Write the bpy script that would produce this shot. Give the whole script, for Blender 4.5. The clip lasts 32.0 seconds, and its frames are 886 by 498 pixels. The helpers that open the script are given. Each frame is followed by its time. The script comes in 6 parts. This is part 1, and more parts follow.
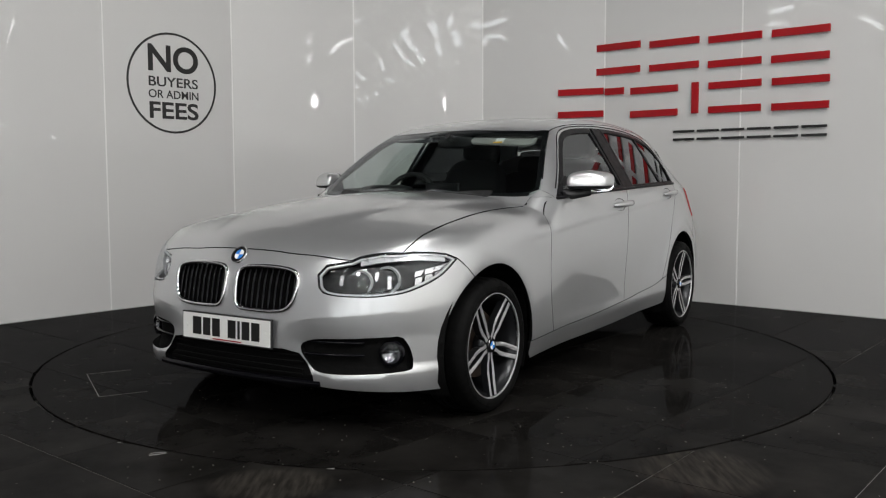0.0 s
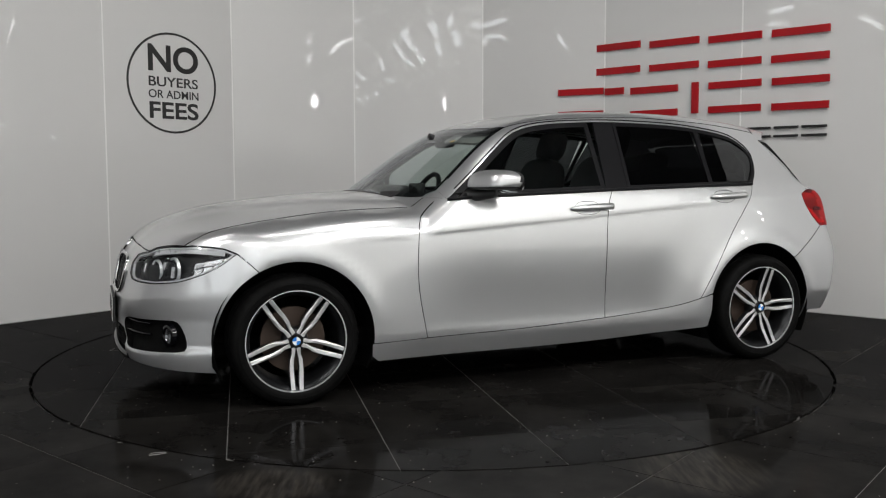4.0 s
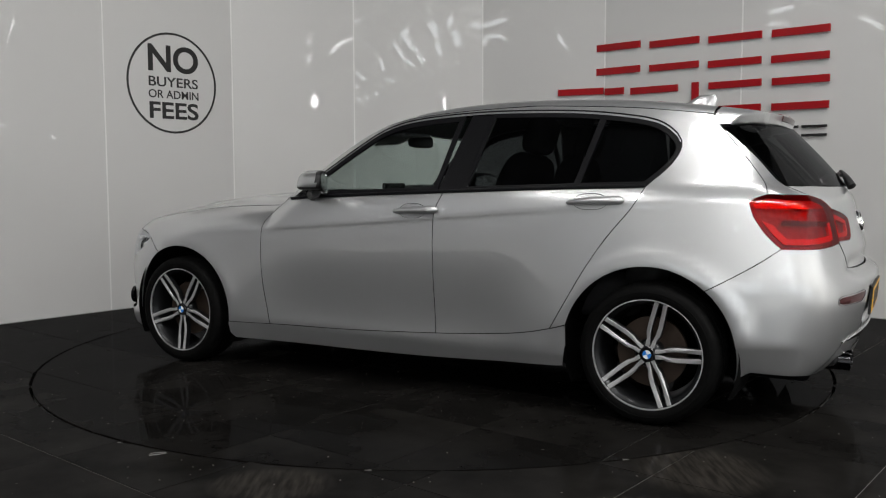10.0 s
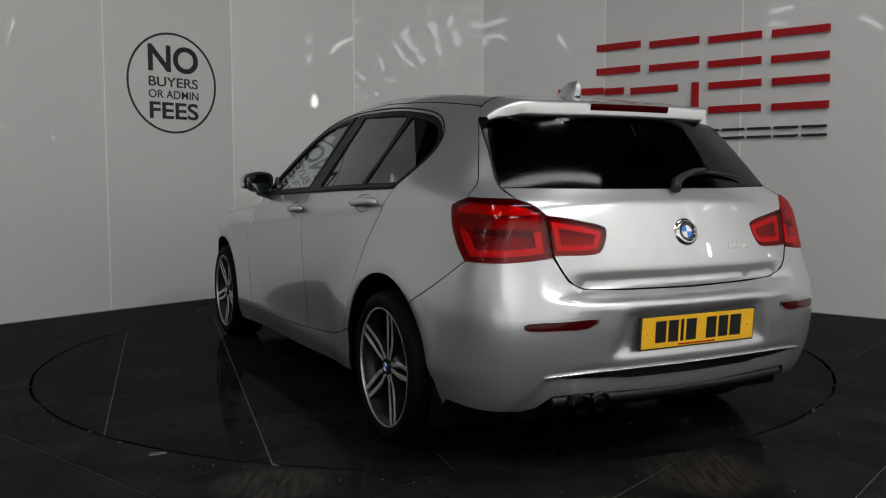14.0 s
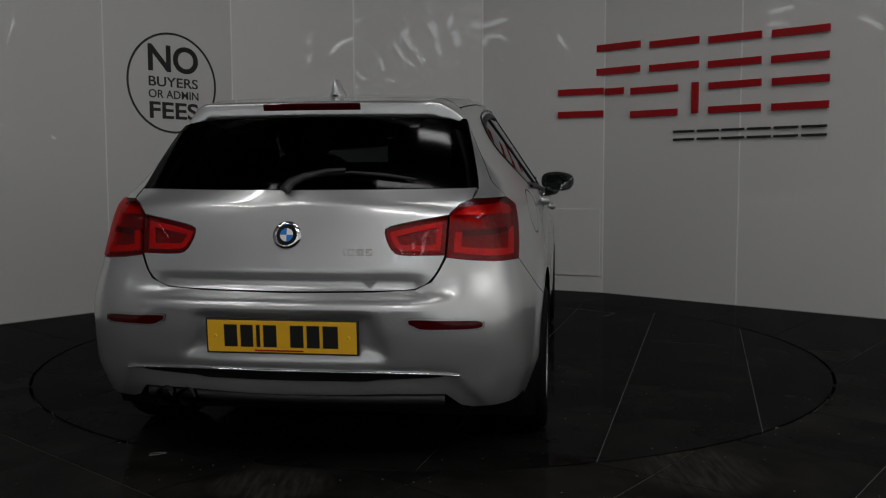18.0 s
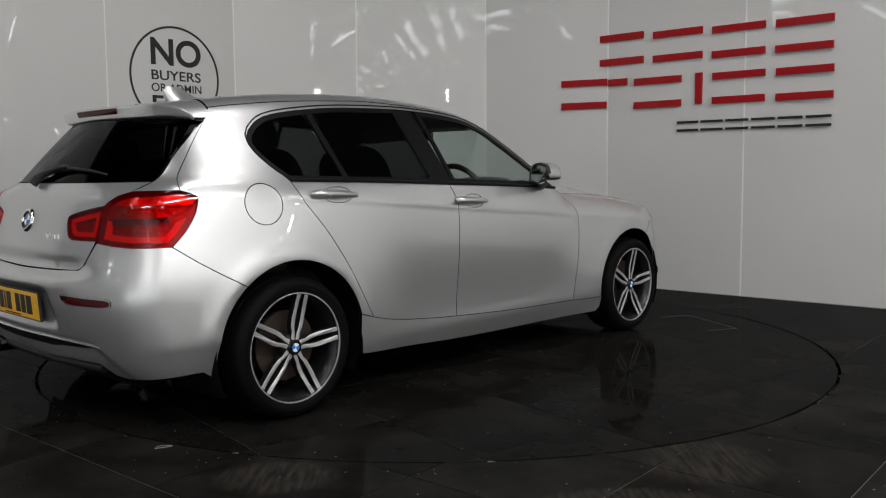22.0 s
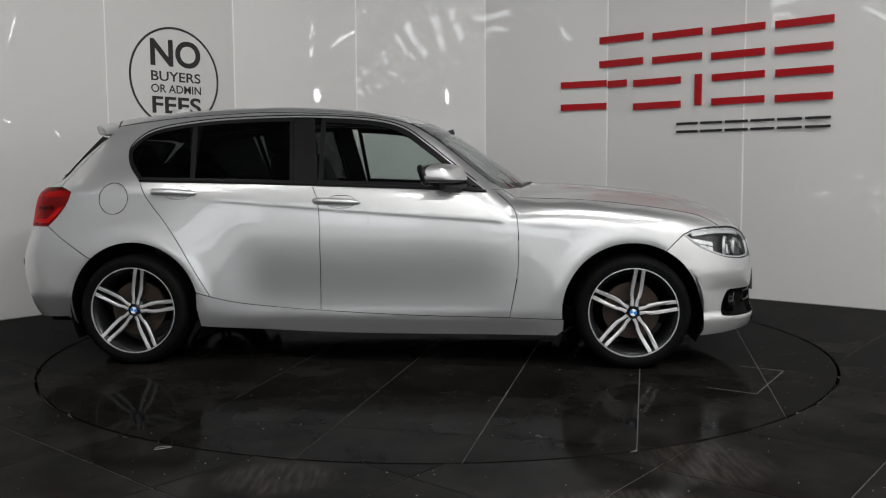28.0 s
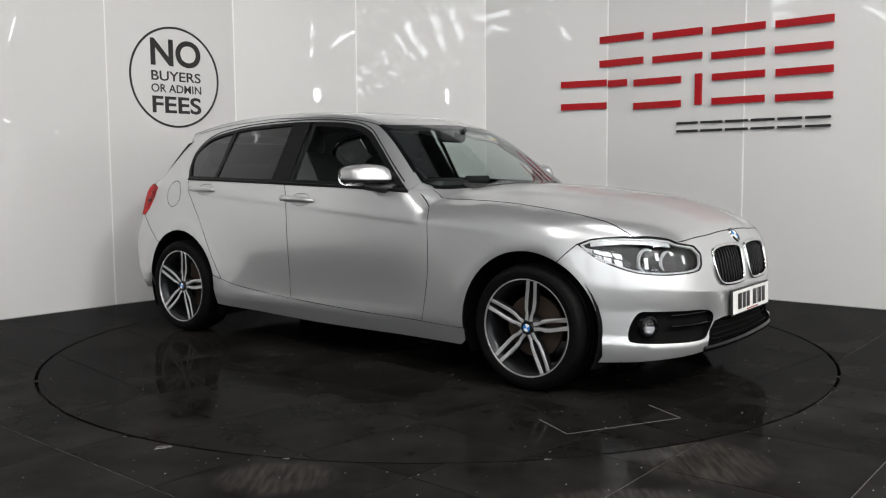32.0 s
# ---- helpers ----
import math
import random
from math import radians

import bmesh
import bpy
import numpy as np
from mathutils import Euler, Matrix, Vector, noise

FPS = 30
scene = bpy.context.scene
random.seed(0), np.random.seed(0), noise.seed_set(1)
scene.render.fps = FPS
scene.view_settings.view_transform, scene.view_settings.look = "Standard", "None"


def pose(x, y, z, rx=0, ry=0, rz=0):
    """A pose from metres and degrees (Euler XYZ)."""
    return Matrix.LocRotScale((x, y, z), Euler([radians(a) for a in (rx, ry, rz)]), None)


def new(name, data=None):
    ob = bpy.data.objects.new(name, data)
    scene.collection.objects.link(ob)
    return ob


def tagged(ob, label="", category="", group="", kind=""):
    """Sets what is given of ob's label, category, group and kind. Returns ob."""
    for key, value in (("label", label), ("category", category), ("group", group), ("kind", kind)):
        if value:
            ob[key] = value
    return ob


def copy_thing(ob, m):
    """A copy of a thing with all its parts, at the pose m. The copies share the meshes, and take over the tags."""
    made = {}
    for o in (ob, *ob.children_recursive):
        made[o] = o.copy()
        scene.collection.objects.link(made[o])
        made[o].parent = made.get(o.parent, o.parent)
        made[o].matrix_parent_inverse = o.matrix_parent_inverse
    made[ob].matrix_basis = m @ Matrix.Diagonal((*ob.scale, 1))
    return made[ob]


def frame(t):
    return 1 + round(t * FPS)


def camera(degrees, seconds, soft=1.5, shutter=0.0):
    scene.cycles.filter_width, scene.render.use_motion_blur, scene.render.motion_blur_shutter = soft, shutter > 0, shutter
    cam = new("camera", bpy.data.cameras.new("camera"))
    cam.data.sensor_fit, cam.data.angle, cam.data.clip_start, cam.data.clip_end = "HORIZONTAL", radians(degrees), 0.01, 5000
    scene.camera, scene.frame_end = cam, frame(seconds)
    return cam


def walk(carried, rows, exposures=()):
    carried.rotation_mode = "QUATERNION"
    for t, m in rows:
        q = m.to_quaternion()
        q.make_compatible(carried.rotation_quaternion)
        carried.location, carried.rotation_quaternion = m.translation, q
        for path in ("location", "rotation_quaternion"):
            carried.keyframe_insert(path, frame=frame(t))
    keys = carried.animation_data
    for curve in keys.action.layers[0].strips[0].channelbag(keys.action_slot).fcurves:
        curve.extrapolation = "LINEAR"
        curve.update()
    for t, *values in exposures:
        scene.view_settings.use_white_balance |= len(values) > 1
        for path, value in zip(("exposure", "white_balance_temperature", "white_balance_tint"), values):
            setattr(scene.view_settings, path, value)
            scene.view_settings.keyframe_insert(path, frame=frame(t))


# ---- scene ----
# ---------------------------------------------------------------- camera
FOV = 54.26
cam = camera(FOV, 32.0, soft=1.2)


def eye_pose(k):
    """The tripod head: k = 0 before it was nudged, 1 after."""
    return pose(0, -5.250, 1.032, 90 - 4.56 - 0.514 * k, 0, -0.59 + 0.261 * k) @ pose(0, 0, 0, 0, 0, -0.14 - 0.324 * k)


PATH = [(0.0, eye_pose(0)), (19.3, eye_pose(0)), (19.6, eye_pose(0)), (20.0, eye_pose(0.17)), (20.2, eye_pose(0.62)), (20.45, eye_pose(1.02)),
        (20.8, eye_pose(1)), (26.0, eye_pose(0.97)), (27.5, eye_pose(0.86)), (29.5, eye_pose(0.84)), (32.0, eye_pose(0.9))]
EXPOSURES = [(0.0, -0.99), (2.0, -1.19), (3.0, -1.04), (6.0, -1.24), (8.0, -1.34), (9.0, -1.34), (10.0, -1.19), (11.0, -0.89), (13.0, -0.99), (14.0, -1.69), (15.0, -2.09), (17.0, -2.59), (18.0, -2.59), (19.0, -2.09), (20.0, -1.59), (22.0, -1.34), (24.0, -1.59), (25.0, -1.74), (28.0, -1.14), (30.0, -0.84), (32.0, -0.59)]
walk(cam, PATH, EXPOSURES)

# the platform's turn, in degrees, by the clock
TURN = [(0, 56.7), (2, 39.4), (3.5, 26.1), (5.5, 8.4), (7.5, -8.3), (9.5, -25.5), (11.5, -42.6), (13.5, -59.3), (15, -72.1), (17, -89.7), (19, -107.3),
        (21, -125.0), (23, -142.0), (25, -158.7), (27.5, -180.3), (29.5, -197.5), (32, -218.2)]
CAR_X, CAR_Y = -0.264, 0.159

# ---------------------------------------------------------------- light
world = bpy.data.worlds.new("world")
scene.world = world
world.use_nodes = True
world.node_tree.nodes["Background"].inputs[0].default_value = (0.8, 0.86, 1.0, 1)
world.node_tree.nodes["Background"].inputs[1].default_value = 0.02


# ---------------------------------------------------------------- materials
def material(name, base, rough=0.5, metal=0.0, **extra):
    m = bpy.data.materials.new(name)
    m.use_nodes = True
    s = m.node_tree.nodes["Principled BSDF"]
    s.inputs["Base Color"].default_value = (*base, 1)
    s.inputs["Roughness"].default_value = rough
    s.inputs["Metallic"].default_value = metal
    for key, value in extra.items():
        s.inputs[key.replace("_", " ").title().replace("Ior", "IOR")].default_value = value
    return m


def node(m, kind, **props):
    n = m.node_tree.nodes.new(kind)
    for key, value in props.items():
        if key in n.inputs:
            n.inputs[key].default_value = value
    return n


def link(m, a, b):
    m.node_tree.links.new(a, b)


def coords(m, scale=(1, 1, 1), kind="Object"):
    tc = node(m, "ShaderNodeTexCoord")
    mp = node(m, "ShaderNodeMapping")
    mp.inputs["Scale"].default_value = scale
    link(m, tc.outputs[kind], mp.inputs["Vector"])
    return mp.outputs[0]


def ramp(m, fac, lo, hi, a=0.0, b=1.0):
    r = node(m, "ShaderNodeMapRange")
    r.inputs["From Min"].default_value, r.inputs["From Max"].default_value = a, b
    r.inputs["To Min"].default_value, r.inputs["To Max"].default_value = lo, hi
    link(m, fac, r.inputs["Value"])
    return r.outputs[0]


def noisy(m, socket, scale, lo, hi, detail=4.0, a=0.3, b=0.7, kind="Object", stretch=(1, 1, 1)):
    """Let a value of the surface vary between lo and hi with noise."""
    n = node(m, "ShaderNodeTexNoise", Scale=scale, Detail=detail)
    link(m, coords(m, stretch, kind), n.inputs["Vector"])
    v = ramp(m, n.outputs["Fac"], lo, hi, a, b)
    link(m, v, m.node_tree.nodes["Principled BSDF"].inputs[socket])
    return v


def tint(m, scale, c1, c2, detail=4.0, a=0.3, b=0.7, kind="Object", stretch=(1, 1, 1)):
    n = node(m, "ShaderNodeTexNoise", Scale=scale, Detail=detail)
    link(m, coords(m, stretch, kind), n.inputs["Vector"])
    f = ramp(m, n.outputs["Fac"], 0, 1, a, b)
    mix = node(m, "ShaderNodeMix")
    mix.data_type = "RGBA"
    mix.inputs["A"].default_value, mix.inputs["B"].default_value = (*c1, 1), (*c2, 1)
    mix.inputs[6].default_value, mix.inputs[7].default_value = (*c1, 1), (*c2, 1)
    link(m, f, mix.inputs[0])
    link(m, mix.outputs[2], m.node_tree.nodes["Principled BSDF"].inputs["Base Color"])
    return mix


def bumpy(m, scale, strength, distance=0.002, detail=3.0, kind="Object", stretch=(1, 1, 1)):
    n = node(m, "ShaderNodeTexNoise", Scale=scale, Detail=detail)
    link(m, coords(m, stretch, kind), n.inputs["Vector"])
    b = node(m, "ShaderNodeBump", Strength=strength, Distance=distance)
    link(m, n.outputs["Fac"], b.inputs["Height"])
    s = m.node_tree.nodes["Principled BSDF"].inputs["Normal"]
    if s.links:
        link(m, s.links[0].from_socket, b.inputs["Normal"])
    link(m, b.outputs[0], s)


PAINT = material("silver_metallic_paint", (0.57, 0.58, 0.59), 0.30, 0.76, coat_weight=1.0, coat_roughness=0.006, coat_ior=1.75)
tint(PAINT, 900, (0.55, 0.56, 0.57), (0.59, 0.60, 0.61), detail=1)
BLACK_GLOSS = material("gloss_black_trim", (0.008, 0.008, 0.009), 0.12)
noisy(BLACK_GLOSS, "Roughness", 30, 0.08, 0.18)
SATIN_BLACK = material("satin_black_trim", (0.005, 0.005, 0.006), 0.42, 0.0, specular_ior_level=0.14)
noisy(SATIN_BLACK, "Roughness", 25, 0.36, 0.48)
GRILLE = material("black_grille_plastic", (0.003, 0.003, 0.004), 0.10, 0.0, specular_ior_level=0.18)
noisy(GRILLE, "Roughness", 40, 0.05, 0.12)
BLACK_PLASTIC = material("black_plastic", (0.012, 0.012, 0.013), 0.5)
bumpy(BLACK_PLASTIC, 700, 0.25, 0.0005)
DARK = material("dark_underbody_and_gaps", (0.004, 0.004, 0.004), 0.8, specular_ior_level=0.06)
bumpy(DARK, 60, 0.4, 0.004)
RUBBER = material("tyre_rubber", (0.0026, 0.0026, 0.0026), 0.7, specular_ior_level=0.08)
noisy(RUBBER, "Roughness", 40, 0.55, 0.75)
LAMP_SILVER = material("lamp_reflector", (0.86, 0.86, 0.87), 0.26, 0.8)
bumpy(LAMP_SILVER, 40, 0.4, 0.006, detail=0.0)
LAMP_DARK = material("smoked_lamp_bowl", (0.010, 0.010, 0.011), 0.25, specular_ior_level=0.3)
bumpy(LAMP_DARK, 30, 0.5, 0.006, detail=1.0)
LAMP_STRIP = material("pale_light_strip", (0.55, 0.56, 0.57), 0.30, 0.4)
noisy(LAMP_STRIP, "Roughness", 50, 0.25, 0.4)
FOG_BOWL = material("fog_lamp_reflector", (0.24, 0.24, 0.25), 0.15, 1.0)
DARK_CHROME = material("dark_chrome", (0.030, 0.030, 0.032), 0.22, 1.0)
noisy(DARK_CHROME, "Roughness", 30, 0.12, 0.22)
RIM_DARK = material("graphite_rim_paint", (0.02, 0.021, 0.023), 0.3, 0.6)
RIM_BRIGHT = material("machined_rim_face", (0.62, 0.62, 0.63), 0.34, 0.75)
noisy(RIM_BRIGHT, "Roughness", 6, 0.32, 0.40)
DISC = material("brake_disc_steel", (0.045, 0.030, 0.022), 0.55, 0.5)
noisy(DISC, "Roughness", 30, 0.5, 0.65)
CHROME = material("chrome", (0.78, 0.78, 0.79), 0.08, 1.0)
noisy(CHROME, "Roughness", 20, 0.05, 0.12)


def glass(name, colour, rough=0.0, mixed=0.5, edge=0.85):
    """Thin tinted car glass: straight through by the tint, with a gloss on top."""
    m = bpy.data.materials.new(name)
    m.use_nodes = True
    t = m.node_tree
    t.nodes.remove(t.nodes["Principled BSDF"])
    tr = t.nodes.new("ShaderNodeBsdfTransparent")
    tr.inputs[0].default_value = (*colour, 1)
    gl = t.nodes.new("ShaderNodeBsdfGlossy")
    gl.inputs["Roughness"].default_value = rough
    gl.inputs["Color"].default_value = (0.95, 0.97, 1.0, 1)
    lw = t.nodes.new("ShaderNodeLayerWeight")
    lw.inputs[0].default_value = 0.5
    pw, ml = t.nodes.new("ShaderNodeMath"), t.nodes.new("ShaderNodeMath")
    pw.operation, ml.operation = "POWER", "MULTIPLY_ADD"
    pw.inputs[1].default_value, ml.inputs[1].default_value, ml.inputs[2].default_value = 4.0, edge, 0.09 * mixed
    mx = t.nodes.new("ShaderNodeMixShader")
    t.links.new(lw.outputs["Facing"], pw.inputs[0])
    t.links.new(pw.outputs[0], ml.inputs[0])
    t.links.new(ml.outputs[0], mx.inputs[0])
    t.links.new(tr.outputs[0], mx.inputs[1])
    t.links.new(gl.outputs[0], mx.inputs[2])
    t.links.new(mx.outputs[0], t.nodes["Material Output"].inputs["Surface"])
    return m


GLASS_CLEAR = glass("windscreen_glass", (0.72, 0.78, 0.76))
GLASS_REAR = glass("rear_privacy_glass", (0.045, 0.048, 0.050), 0.06, 0.07, 0.35)
GLASS_TINT = glass("privacy_glass", (0.065, 0.07, 0.073), 0.0, 0.55)
LENS_CLEAR = glass("clear_lamp_lens", (0.95, 0.96, 0.97), 0.0, 0.40, 0.35)
LENS_RED = glass("red_lamp_lens", (0.92, 0.055, 0.050), 0.0, 0.35, 0.25)
RED_BACK = material("red_lamp_reflector", (0.20, 0.007, 0.007), 0.30, 0.45)
bumpy(RED_BACK, 55, 0.6, 0.005, detail=0.0)
AMBER_RED = material("amber_lamp_reflector", (0.50, 0.12, 0.03), 0.25, 0.5)
bumpy(AMBER_RED, 80, 0.5, 0.004, detail=1.0)
RED_GLOW = material("bright_red_light_guide", (0.66, 0.016, 0.013), 0.30, 0.25)
bumpy(RED_GLOW, 90, 0.5, 0.004, detail=1.0)
LINING = material("pale_grey_headlining", (0.30, 0.29, 0.28), 0.9)
noisy(LINING, "Roughness", 90, 0.8, 0.95)
RED_DARK = material("dark_red_lamp_lens", (0.05, 0.001, 0.002), 0.06, 0.0, specular_ior_level=0.3)
PLATE_WHITE = material("white_reflective_plate", (0.78, 0.78, 0.76), 0.35)
PLATE_YELLOW = material("yellow_reflective_plate", (0.85, 0.47, 0.02), 0.35)
INK = material("black_lettering", (0.008, 0.008, 0.008), 0.4)
SEAT = material("black_seat_cloth", (0.018, 0.018, 0.02), 0.85)
bumpy(SEAT, 300, 0.5, 0.001)
BLUE = material("blue_enamel", (0.03, 0.20, 0.62), 0.2)
WHITE = material("white_enamel", (0.85, 0.85, 0.86), 0.2)
WALL = material("gloss_white_wall_panel", (0.585, 0.583, 0.578), 0.10, 0.0, specular_ior_level=0.34)
noisy(WALL, "Roughness", 2.2, 0.008, 0.02)
bumpy(WALL, 3.0, 0.035, 0.03, detail=1.5, kind="Object")
RED_SIGN = material("red_acrylic_sign", (0.33, 0.005, 0.009), 0.25, specular_ior_level=0.3)
SEALANT = material("grey_sealant", (0.30, 0.30, 0.29), 0.6)
JOINT = material("panel_joint", (0.74, 0.74, 0.73), 0.4)


def tile_material(name, shade_level, scuffs=()):
    """Black polished tile: a faint mirror over a near-black body, dulled by smears, with pale grit."""
    m = bpy.data.materials.new(name)
    m.use_nodes = True
    t = m.node_tree
    t.nodes.remove(t.nodes["Principled BSDF"])
    body, gloss, mix = t.nodes.new("ShaderNodeBsdfDiffuse"), t.nodes.new("ShaderNodeBsdfGlossy"), t.nodes.new("ShaderNodeMixShader")
    at = coords(m, kind="Object")
    info = node(m, "ShaderNodeObjectInfo")
    shift = node(m, "ShaderNodeVectorMath")
    scaled = node(m, "ShaderNodeVectorMath")
    scaled.operation = "SCALE"
    scaled.inputs["Scale"].default_value = 37.0
    comb = node(m, "ShaderNodeCombineXYZ")
    for k in range(3):
        link(m, info.outputs["Random"], comb.inputs[k])
    link(m, comb.outputs[0], scaled.inputs[0])
    link(m, at, shift.inputs[0])
    link(m, scaled.outputs[0], shift.inputs[1])
    at = shift.outputs[0]
    smear = node(m, "ShaderNodeTexNoise", Scale=2.6, Detail=6.0, Roughness=0.62)
    link(m, at, smear.inputs["Vector"])
    fine = node(m, "ShaderNodeTexNoise", Scale=38.0, Detail=3.0)
    link(m, at, fine.inputs["Vector"])
    grit = node(m, "ShaderNodeTexVoronoi", Scale=19.0)
    link(m, at, grit.inputs["Vector"])
    speck = ramp(m, grit.outputs["Distance"], 1.0, 0.0, 0.040, 0.065)
    pick = ramp(m, grit.outputs["Color"], 0.0, 1.0, 0.36, 0.60)
    both = node(m, "ShaderNodeMath")
    both.operation = "MULTIPLY"
    link(m, speck, both.inputs[0])
    link(m, pick, both.inputs[1])
    dust = node(m, "ShaderNodeMix")
    dust.data_type = "RGBA"
    dust.inputs[6].default_value, dust.inputs[7].default_value = (0.0070 * shade_level, 0.0066 * shade_level, 0.0062 * shade_level, 1), (0.0180 * shade_level, 0.0168 * shade_level, 0.0156 * shade_level, 1)
    link(m, ramp(m, smear.outputs["Fac"], 0.0, 1.0, 0.4, 0.72), dust.inputs[0])
    col = node(m, "ShaderNodeMix")
    col.data_type = "RGBA"
    col.inputs[7].default_value = (0.36, 0.345, 0.32, 1)
    link(m, both.outputs[0], col.inputs[0])
    link(m, dust.outputs[2], col.inputs[6])
    last = col.outputs[2]
    if scuffs:
        geo = node(m, "ShaderNodeNewGeometry")
        streak = node(m, "ShaderNodeTexNoise", Scale=1.0, Detail=4.0)
        mp = node(m, "ShaderNodeMapping")
        mp.inputs["Scale"].default_value = (48, 7, 1)
        link(m, geo.outputs["Position"], mp.inputs["Vector"])
        link(m, mp.outputs[0], streak.inputs["Vector"])
        total = None
        for x, y, rx, ry in scuffs:
            at2 = node(m, "ShaderNodeMapping")
            at2.inputs["Location"].default_value = (-x / rx, -y / ry, 0)
            at2.inputs["Scale"].default_value = (1 / rx, 1 / ry, 0)
            link(m, geo.outputs["Position"], at2.inputs["Vector"])
            ln = node(m, "ShaderNodeVectorMath")
            ln.operation = "LENGTH"
            link(m, at2.outputs[0], ln.inputs[0])
            v = ramp(m, ln.outputs["Value"], 1.0, 0.0, 0.75, 1.05)
            if total is None:
                total = v
            else:
                mx = node(m, "ShaderNodeMath")
                mx.operation = "MAXIMUM"
                link(m, total, mx.inputs[0])
                link(m, v, mx.inputs[1])
                total = mx.outputs[0]
        ml = node(m, "ShaderNodeMath")
        ml.operation = "MULTIPLY"
        link(m, total, ml.inputs[0])
        link(m, ramp(m, streak.outputs["Fac"], 0.15, 1.0, 0.38, 0.80), ml.inputs[1])
        worn = node(m, "ShaderNodeMix")
        worn.data_type = "RGBA"
        worn.inputs[7].default_value = (0.042, 0.037, 0.032, 1)
        link(m, ml.outputs[0], worn.inputs[0])
        link(m, last, worn.inputs[6])
        last = worn.outputs[2]
    link(m, last, body.inputs["Color"])
    link(m, ramp(m, smear.outputs["Fac"], 0.045, 0.16, 0.38, 0.72), gloss.inputs["Roughness"])
    gloss.inputs["Color"].default_value = (0.95, 0.96, 1.0, 1)
    fr = node(m, "ShaderNodeFresnel", IOR=1.42)
    part_ = node(m, "ShaderNodeMath")
    part_.operation = "MULTIPLY"
    part_.inputs[1].default_value = 0.105
    link(m, fr.outputs[0], part_.inputs[0])
    link(m, part_.outputs[0], mix.inputs[0])
    b = node(m, "ShaderNodeBump", Strength=0.04, Distance=0.001)
    link(m, fine.outputs["Fac"], b.inputs["Height"])
    link(m, b.outputs[0], gloss.inputs["Normal"])
    link(m, body.outputs[0], mix.inputs[1])
    link(m, gloss.outputs[0], mix.inputs[2])
    link(m, mix.outputs[0], t.nodes["Material Output"].inputs["Surface"])
    return m


# platform tiles take a darker body colour for the shade under the car
TILE = tile_material("black_polished_tile", 0.85)
TILE_WORN = tile_material("scuffed_black_tile", 1.05, [(-0.56, -2.37, 0.22, 0.17), (0.95, -2.25, 0.24, 0.26), (0.60, -2.62, 0.3, 0.12)])
GROUT = material("grey_grout", (0.13, 0.126, 0.12), 0.85)
noisy(GROUT, "Roughness", 30, 0.7, 0.9)
BOUNCE_FLOOR = material("pale_bounce_floor", (0.62, 0.62, 0.60), 0.45)
noisy(BOUNCE_FLOOR, "Roughness", 2.0, 0.35, 0.6)
WIRE = material("dull_wire", (0.30, 0.29, 0.28), 0.4)
CEILING = material("dark_ceiling", (0.05, 0.05, 0.055), 0.8)
BOUNCE_WHITE = material("white_bounce_wall", (0.82, 0.82, 0.81), 0.7)
noisy(BOUNCE_WHITE, "Roughness", 3, 0.6, 0.8)
PLASTER = material("grey_hall_wall", (0.26, 0.26, 0.27), 0.7)
noisy(PLASTER, "Roughness", 3, 0.6, 0.8)


def glow(name, colour, strength):
    m = bpy.data.materials.new(name)
    m.use_nodes = True
    t = m.node_tree
    t.nodes.remove(t.nodes["Principled BSDF"])
    e = t.nodes.new("ShaderNodeEmission")
    e.inputs[0].default_value, e.inputs[1].default_value = (*colour, 1), strength
    t.links.new(e.outputs[0], t.nodes["Material Output"].inputs["Surface"])
    return m


TUBE = glow("lamp_diffuser", (1.0, 0.98, 0.95), 14.0)


# ---------------------------------------------------------------- mesh tools
def part(name, bm, mat, parent=None, label="", smooth=False):
    me = bpy.data.meshes.new(name)
    bm.to_mesh(me)
    bm.free()
    for m in mat if isinstance(mat, (list, tuple)) else [mat]:
        me.materials.append(m)
    if smooth:
        me.shade_smooth()
        me.set_sharp_from_angle(angle=radians(smooth if smooth > 1 else 40))
    ob = new(name, me)
    ob.parent = parent
    return tagged(ob, label)


def empty(name, m=None):
    ob = new(name)
    if m is not None:
        ob.matrix_basis = m
    return ob


def box(bm, lo, hi, bevel=0.0, m=None):
    vs = bmesh.ops.create_cube(bm, size=1)["verts"]
    for v in vs:
        v.co = Vector([a + (b - a) * (c + 0.5) for a, b, c in zip(lo, hi, v.co)])
    if m is not None:
        bmesh.ops.transform(bm, matrix=m, verts=vs)
    if bevel:
        es = list({e for v in vs for e in v.link_edges})
        bmesh.ops.bevel(bm, geom=es, offset=bevel, segments=2, affect="EDGES", profile=0.5)
    return bm


def lathe(bm, profile, n=48, m=None, close=False):
    """Turn (radius, along) pairs round the y axis."""
    rings = []
    for r, y in profile:
        rings.append([bm.verts.new((r * math.cos(2 * math.pi * i / n), y, r * math.sin(2 * math.pi * i / n))) for i in range(n)])
    pairs = list(zip(rings, rings[1:])) + ([(rings[-1], rings[0])] if close else [])
    for a, b in pairs:
        for i in range(n):
            bm.faces.new((a[i], a[(i + 1) % n], b[(i + 1) % n], b[i]))
    if m is not None:
        bmesh.ops.transform(bm, matrix=m, verts=[v for r in rings for v in r])
    return bm


